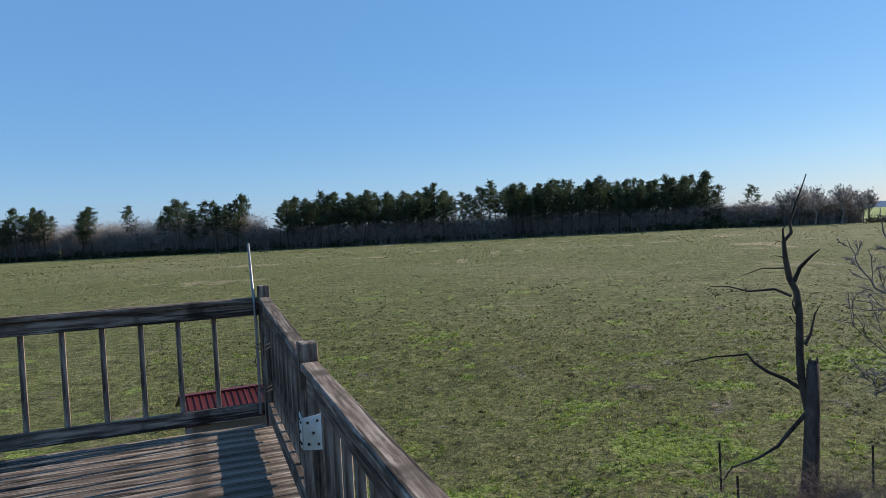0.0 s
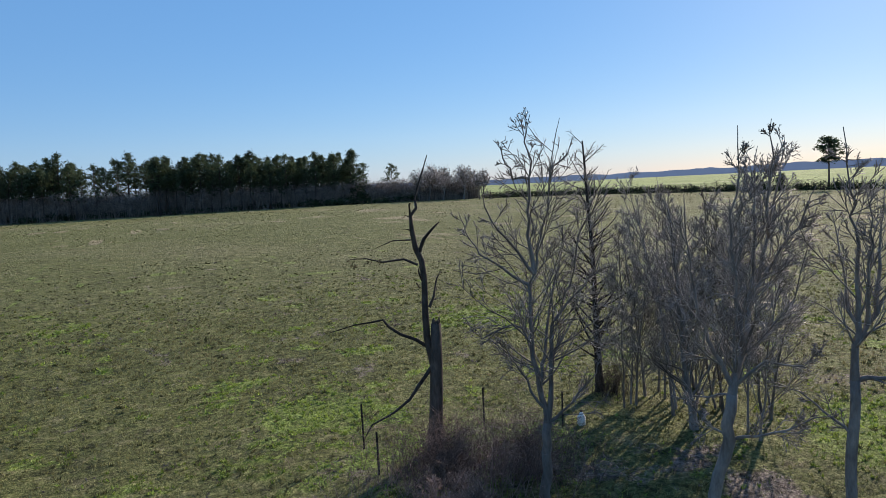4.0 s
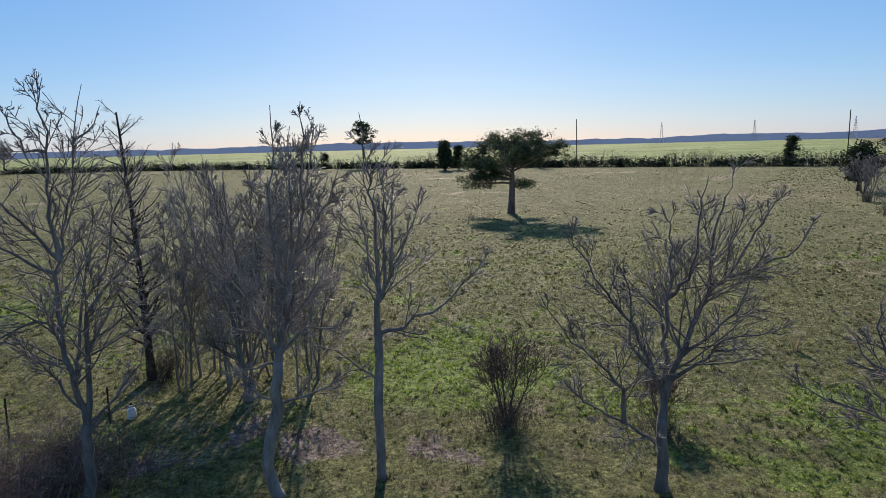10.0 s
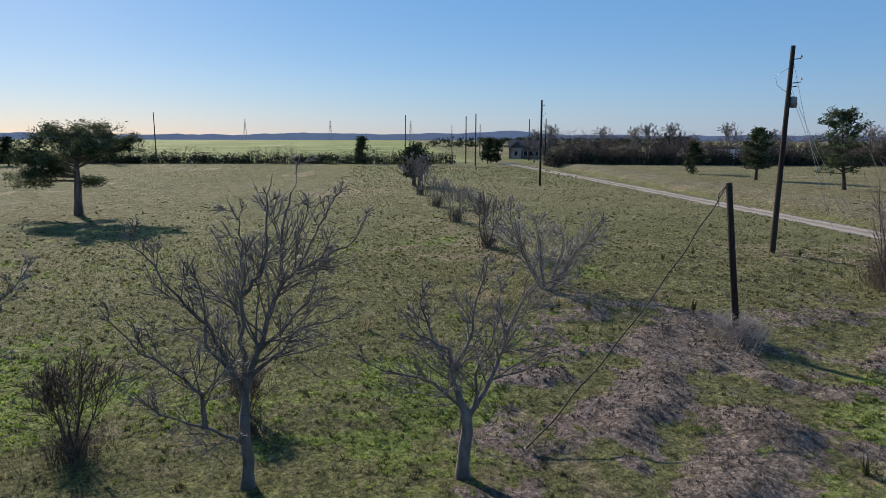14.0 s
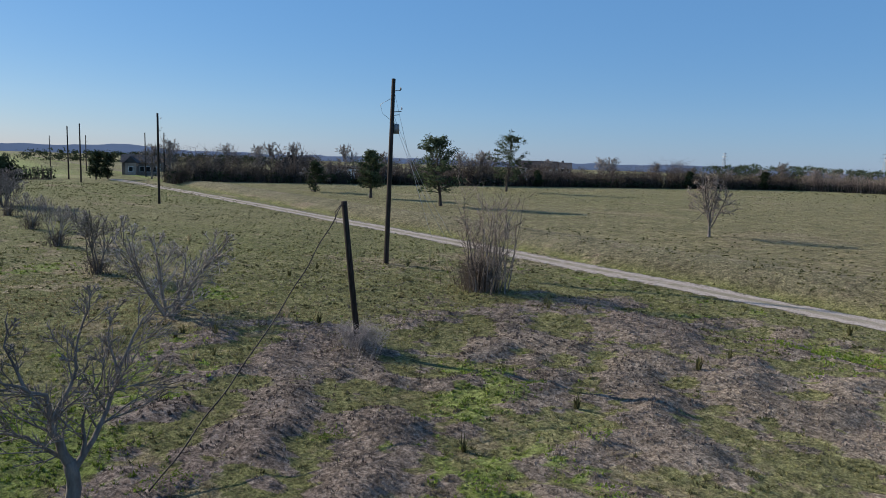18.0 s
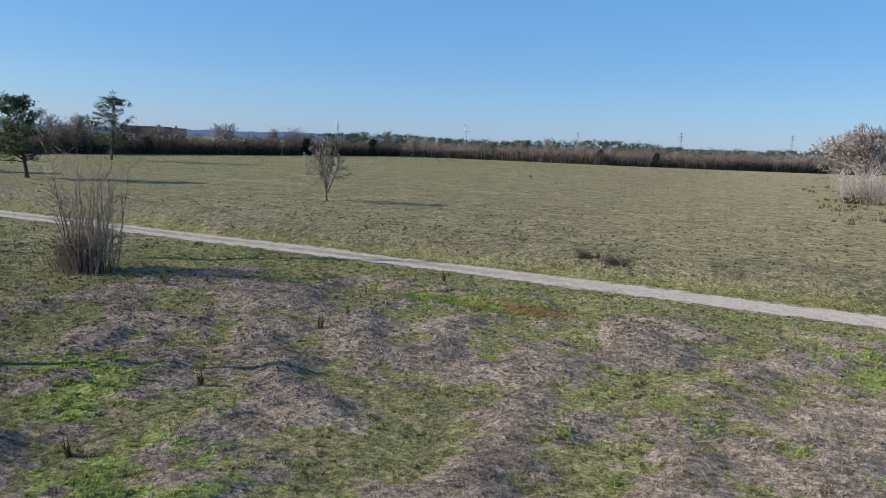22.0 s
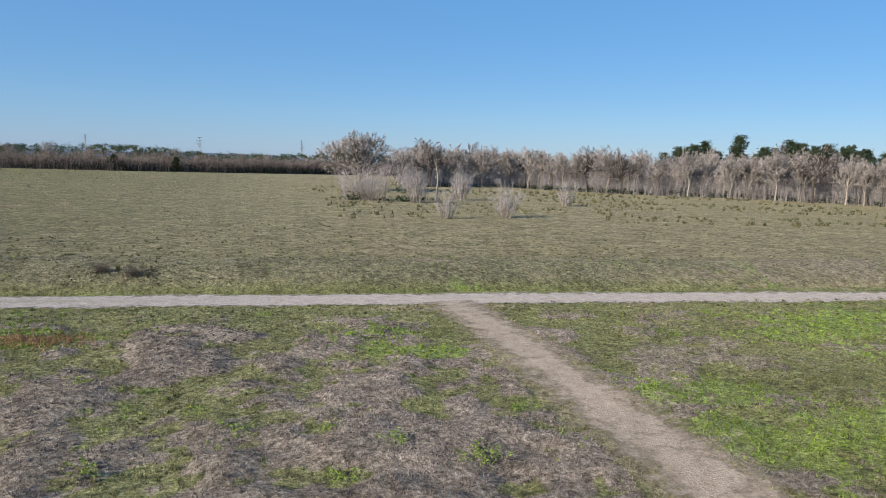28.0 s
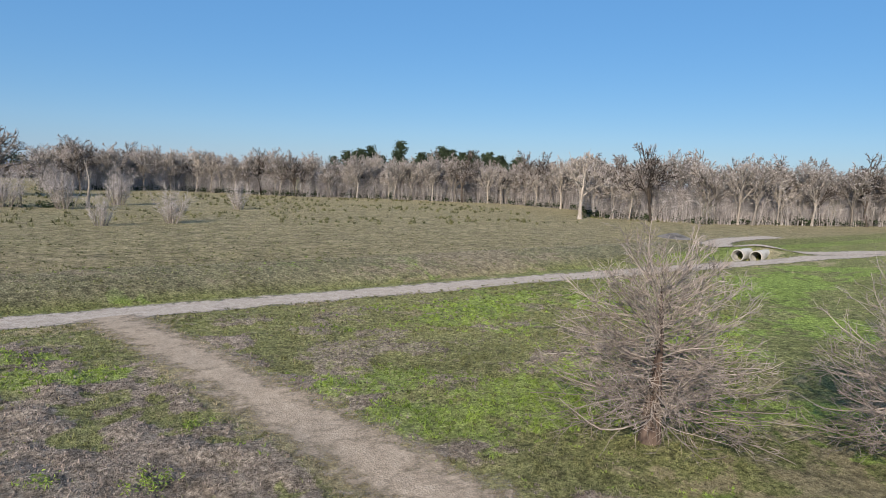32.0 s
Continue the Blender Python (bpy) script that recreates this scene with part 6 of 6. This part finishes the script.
scatter(pyl, [(330, -760), (210, -820), (95, -840), (-20, -860), (430, -640), (960, 90), (980, -20), (940, 200), (900, 420)], "steel lattice pylon on the far skyline", "pylon", "pylons", R3, 0.85, 1.0)


# ---- grasses and weeds ----
def blades(name, xy, z, height, width, lean, material, label, rs, category="grass", per=1):
    """Thin upright blades at the given places, all in one mesh."""
    xy = np.repeat(np.asarray(xy, float), per, axis=0)
    z = np.repeat(np.asarray(z, float), per)
    h = np.repeat(np.broadcast_to(np.asarray(height, float), (len(z) // per,)), per) * rs.uniform(0.5, 1.25, len(z))
    n = len(z)
    xy = xy + rs.normal(0, 0.35, (n, 2)) * h[:, None]
    a, b = rs.uniform(0, 2 * np.pi, n), rs.uniform(0, 2 * np.pi, n)
    k = np.abs(rs.normal(0, lean, n)) * h
    # blades far from the deck stand for whole tufts
    w = width * np.maximum(1.0, np.hypot(xy[:, 0], xy[:, 1]) / 13.0) * rs.uniform(0.5, 1.5, n)
    v = np.empty((n, 3, 3))
    v[:, 0, 0], v[:, 0, 1] = xy[:, 0] - np.cos(a) * w, xy[:, 1] - np.sin(a) * w
    v[:, 1, 0], v[:, 1, 1] = xy[:, 0] + np.cos(a) * w, xy[:, 1] + np.sin(a) * w
    v[:, 2, 0], v[:, 2, 1] = xy[:, 0] + np.cos(b) * k, xy[:, 1] + np.sin(b) * k
    v[:, 0, 2] = v[:, 1, 2] = z - 0.01
    v[:, 2, 2] = z + h
    me = bpy.data.meshes.new(name)
    me.vertices.add(n * 3)
    me.vertices.foreach_set("co", v.ravel())
    me.loops.add(n * 3)
    me.loops.foreach_set("vertex_index", np.arange(n * 3))
    me.polygons.add(n)
    me.polygons.foreach_set("loop_start", np.arange(n) * 3)
    me.update(calc_edges=True)
    me.materials.append(material)
    return tagged(new(name, me), label, category, kind="stuff")


rs = np.random.RandomState(4)


def on_road(x, y):
    return abs(y + 31.7) < 1.35 or (abs(x + 7.6 + 0.035 * (y + 20)) < 0.95 and -31 < y < -4)


def place(count, r0, r1, power=1.0):
    """Random places round the deck, denser near it, off the road and out from under the deck."""
    r = r0 + (r1 - r0) * rs.uniform(0, 1, count) ** power
    a = rs.uniform(radians(-152), radians(118), count)
    out = np.c_[r * np.cos(a), r * np.sin(a)]
    return [(x, y) for x, y in out if not on_road(x, y)]


green, dead, lush, straw = [], [], [], []
for x, y in place(170000, 6.5, 60, 0.72):
    # thinner away from the deck, thinnest beyond the road
    if rs.uniform() > soft(math.hypot(x, y), 56, 14) * (0.3 if y < -33 else 1.0):
        continue
    wd, lu, ba = masks(x, y)
    u = rs.uniform()
    if u < lu:
        lush.append((x, y))
    elif u < wd + lu:
        dead.append((x, y))
    elif u < wd + lu + ba * 0.6:
        straw.append((x, y))
    else:
        green.append((x, y))


def heights(pp):
    return [ground_z(x, y) for x, y in pp]


def grown(pp, h):
    return [h + 0.0011 * math.hypot(x, y) for x, y in pp]


blades("grass", green, heights(green), grown(green, 0.05), 0.013, 0.9, BLADES, "short winter grass blades over the pasture", rs, per=3)
blades("dead_weeds", dead, heights(dead), grown(dead, 0.045), 0.012, 0.9, DEAD, "dead purple-brown weeds on the hummocks", rs, "weeds", per=4)
blades("lush_weeds", lush, heights(lush), grown(lush, 0.055), 0.018, 1.0, LUSH, "bright green low weeds and clover", rs, "weeds", per=5)
blades("straw", straw, heights(straw), grown(straw, 0.065), 0.007, 0.9, STRAW, "pale dry grass scattered in the pasture", rs, per=4)
# ranker clumps that stand above the turf
clumps = [(x, y) for x, y in place(30000, 8, 85, 0.9) if noise.noise((x * 0.8, y * 0.8, 17)) > 0.0 and rs.uniform() < soft(math.hypot(x, y), 85, 30)]
dark, brown = [p for p in clumps if masks(*p)[0] < 0.4], [p for p in clumps if masks(*p)[0] >= 0.4]
blades("tussocks", dark, heights(dark), 0.085, 0.012, 1.0, TUSSOCK, "ranker clumps of grass in the turf", rs, "grass clumps", per=12)
blades("dead_weeds", brown, heights(brown), 0.075, 0.010, 0.9, DEAD, "taller dead weed clumps on the hummocks", rs, "weeds", per=12)
# tussocks across the wide fields
far = [(x, y) for x, y in np.c_[rs.uniform(-130, 155, 9000), rs.uniform(4, 268, 9000)] if math.hypot(x, y) > 16 and (x < 150 or y > 60) and noise.noise((x * 0.12, y * 0.12, 5.0)) + 0.5 * noise.noise((x * 0.5, y * 0.5, 9.0)) > 0.1]
far += [(x, y) for x, y in np.c_[rs.uniform(20, 150, 2600), rs.uniform(-30, 8, 2600)]]
far += [(x, y) for x, y in np.c_[rs.uniform(-120, 145, 2600), rs.uniform(-240, -41, 2600)] if x > -60 - (y + 40) * -0.2]
blades("tussocks", far, heights(far), [0.07 + 0.0006 * math.hypot(x, y) for x, y in far], 0.0065, 1.0, TUSSOCK, "dark grass tussocks dotted over the fields", rs, "tussocks", per=6)
pale = [(x, y) for x, y in np.c_[rs.uniform(-130, 155, 7000), rs.uniform(-230, 268, 7000)] if math.hypot(x, y) > 30 and abs(y + 33) > 5]
blades("straw", pale, heights(pale), 0.09, 0.006, 1.2, STRAW, "pale dry tufts dotted over the fields", rs, per=5)
# russet dock and bright growth in the wet hollow by the road
hollow = [(x, y) for x, y in np.c_[rs.normal(8.6, 1.1, 700), rs.normal(-25.2, 0.5, 700)] if noise.noise((x * 0.9, y * 1.6, 12.0)) > -0.2]
blades("dead_weeds", hollow, heights(hollow), 0.09, 0.012, 1.0, RUSSET, "russet dead dock leaves in a wet hollow", rs, "weeds", per=5)
hollow = [(x, y) for x, y in np.c_[rs.normal(11.2, 1.8, 1100), rs.normal(-24.6, 0.6, 1100)] if noise.noise((x * 0.8, y * 1.4, 15.0)) > -0.1]
blades("lush_weeds", hollow, heights(hollow), 0.07, 0.015, 1.0, LUSH, "bright green growth in a wet hollow by the road", rs, "weeds", per=4)
# broad dark weeds in front of the southern wood
sw = [(x, y) for x, y in np.c_[rs.uniform(-110, -5, 900), rs.uniform(-165, -70, 900)] if noise.noise((x * 0.05, y * 0.05, 3)) > -0.1]
blades("tussocks", sw, heights(sw), 0.42, 0.011, 0.6, TUSSOCK, "knee-high dark weeds in front of the leafless wood", rs, "weeds", per=8)


def tuft(seed, h, n, material, spread=0.6):
    """One upright tuft of stiff leaves."""
    rg = random.Random(seed)
    v, f = [], []
    for _ in range(n):
        a = rg.uniform(0, 6.28)
        k = rg.uniform(0.1, spread)
        d = Vector((math.cos(a) * k, math.sin(a) * k, 1)).normalized()
        s = Vector((-math.sin(a), math.cos(a), 0)) * h * 0.035
        p = Vector((rg.gauss(0, 0.06), rg.gauss(0, 0.06), -0.03)) * h
        L = h * rg.uniform(0.6, 1.1)
        b = len(v)
        m = p + d * L * 0.6
        v += [p - s, p + s, m + s * 0.8, m - s * 0.8, p + d * L + Vector((0, 0, -0.12 * L * k))]
        f += [(b, b + 1, b + 2, b + 3), (b + 3, b + 2, b + 4)]
    return raw("grass_tuft", v, f, material)


TUFTS = [(13.2, -18.8), (12.1, -9.1), (12.7, -13.1), (22.1, -20.8), (20.8, -4.6), (35.1, -21.6), (13.5, -20.9), (24.3, -5.9), (23.8, -7.1), (21.4, -5.8), (34.4, -13.9), (36.5, -16.4), (24.9, -6.3), (21.5, -6.4), (25.2, -10.2), (23.4, -10.7), (39.0, -47.2), (13.3, -28.4), (2.9, 30.7), (22.4, 0.6), (23.0, -21.4), (21.0, -21.9), (46, -14), (43, -12), (51, -13), (55, -15), (8.0, -38.8), (8.8, -39.2), (7.2, -38.4), (-3.0, -36.6)]
kinds = [tuft(1, 0.55, 26, TUSSOCK), tuft(2, 0.5, 22, TUSSOCK, 0.9), tuft(3, 0.6, 18, STRAW, 0.7)]
lists = ([], [], [])
for i, p in enumerate(TUFTS):
    lists[(0, 1, 0, 1, 2)[i % 5]].append(p)
rg = random.Random(6)
for ob, pl in zip(kinds, lists):
    scatter(ob, pl, "stiff upright tuft of rank grass", "grass tuft", "grass tufts", rg, 0.6, 1.05)


WEEDS = [(7.2, -18.6), (-0.7, -16.3), (1.5, -16.3), (4.1, -14.7), (-0.8, -13.8), (-3.6, -14.4), (-2.0, -15.2), (-3.9, -14.2), (1.2, -28.6), (14.2, -6.9), (10.1, -8.2), (8.9, -10.0), (10.9, -11.8), (2.6, -13.2), (-5.6, -16.9), (5.5, -20.4), (-10.6, -15.5), (-12.0, -13.6), (13.5, -3.4)]
v, f = [], []
for i, (x, y) in enumerate(WEEDS):
    c = [Vector((x + rg.gauss(0, 0.2), y + rg.gauss(0, 0.2), ground_z(x, y) + rg.uniform(0.03, 0.16))) for _ in range(16)]
    w, g = leaf_clumps(rg, c, 0.14, 9, 0.055, 0.7)
    f += [tuple(k + len(v) for k in q) for q in g]
    v += w
tagged(raw("leafy_weeds", v, f, LUSH), "low clumps of bright green leafy weeds", "weeds", kind="stuff")
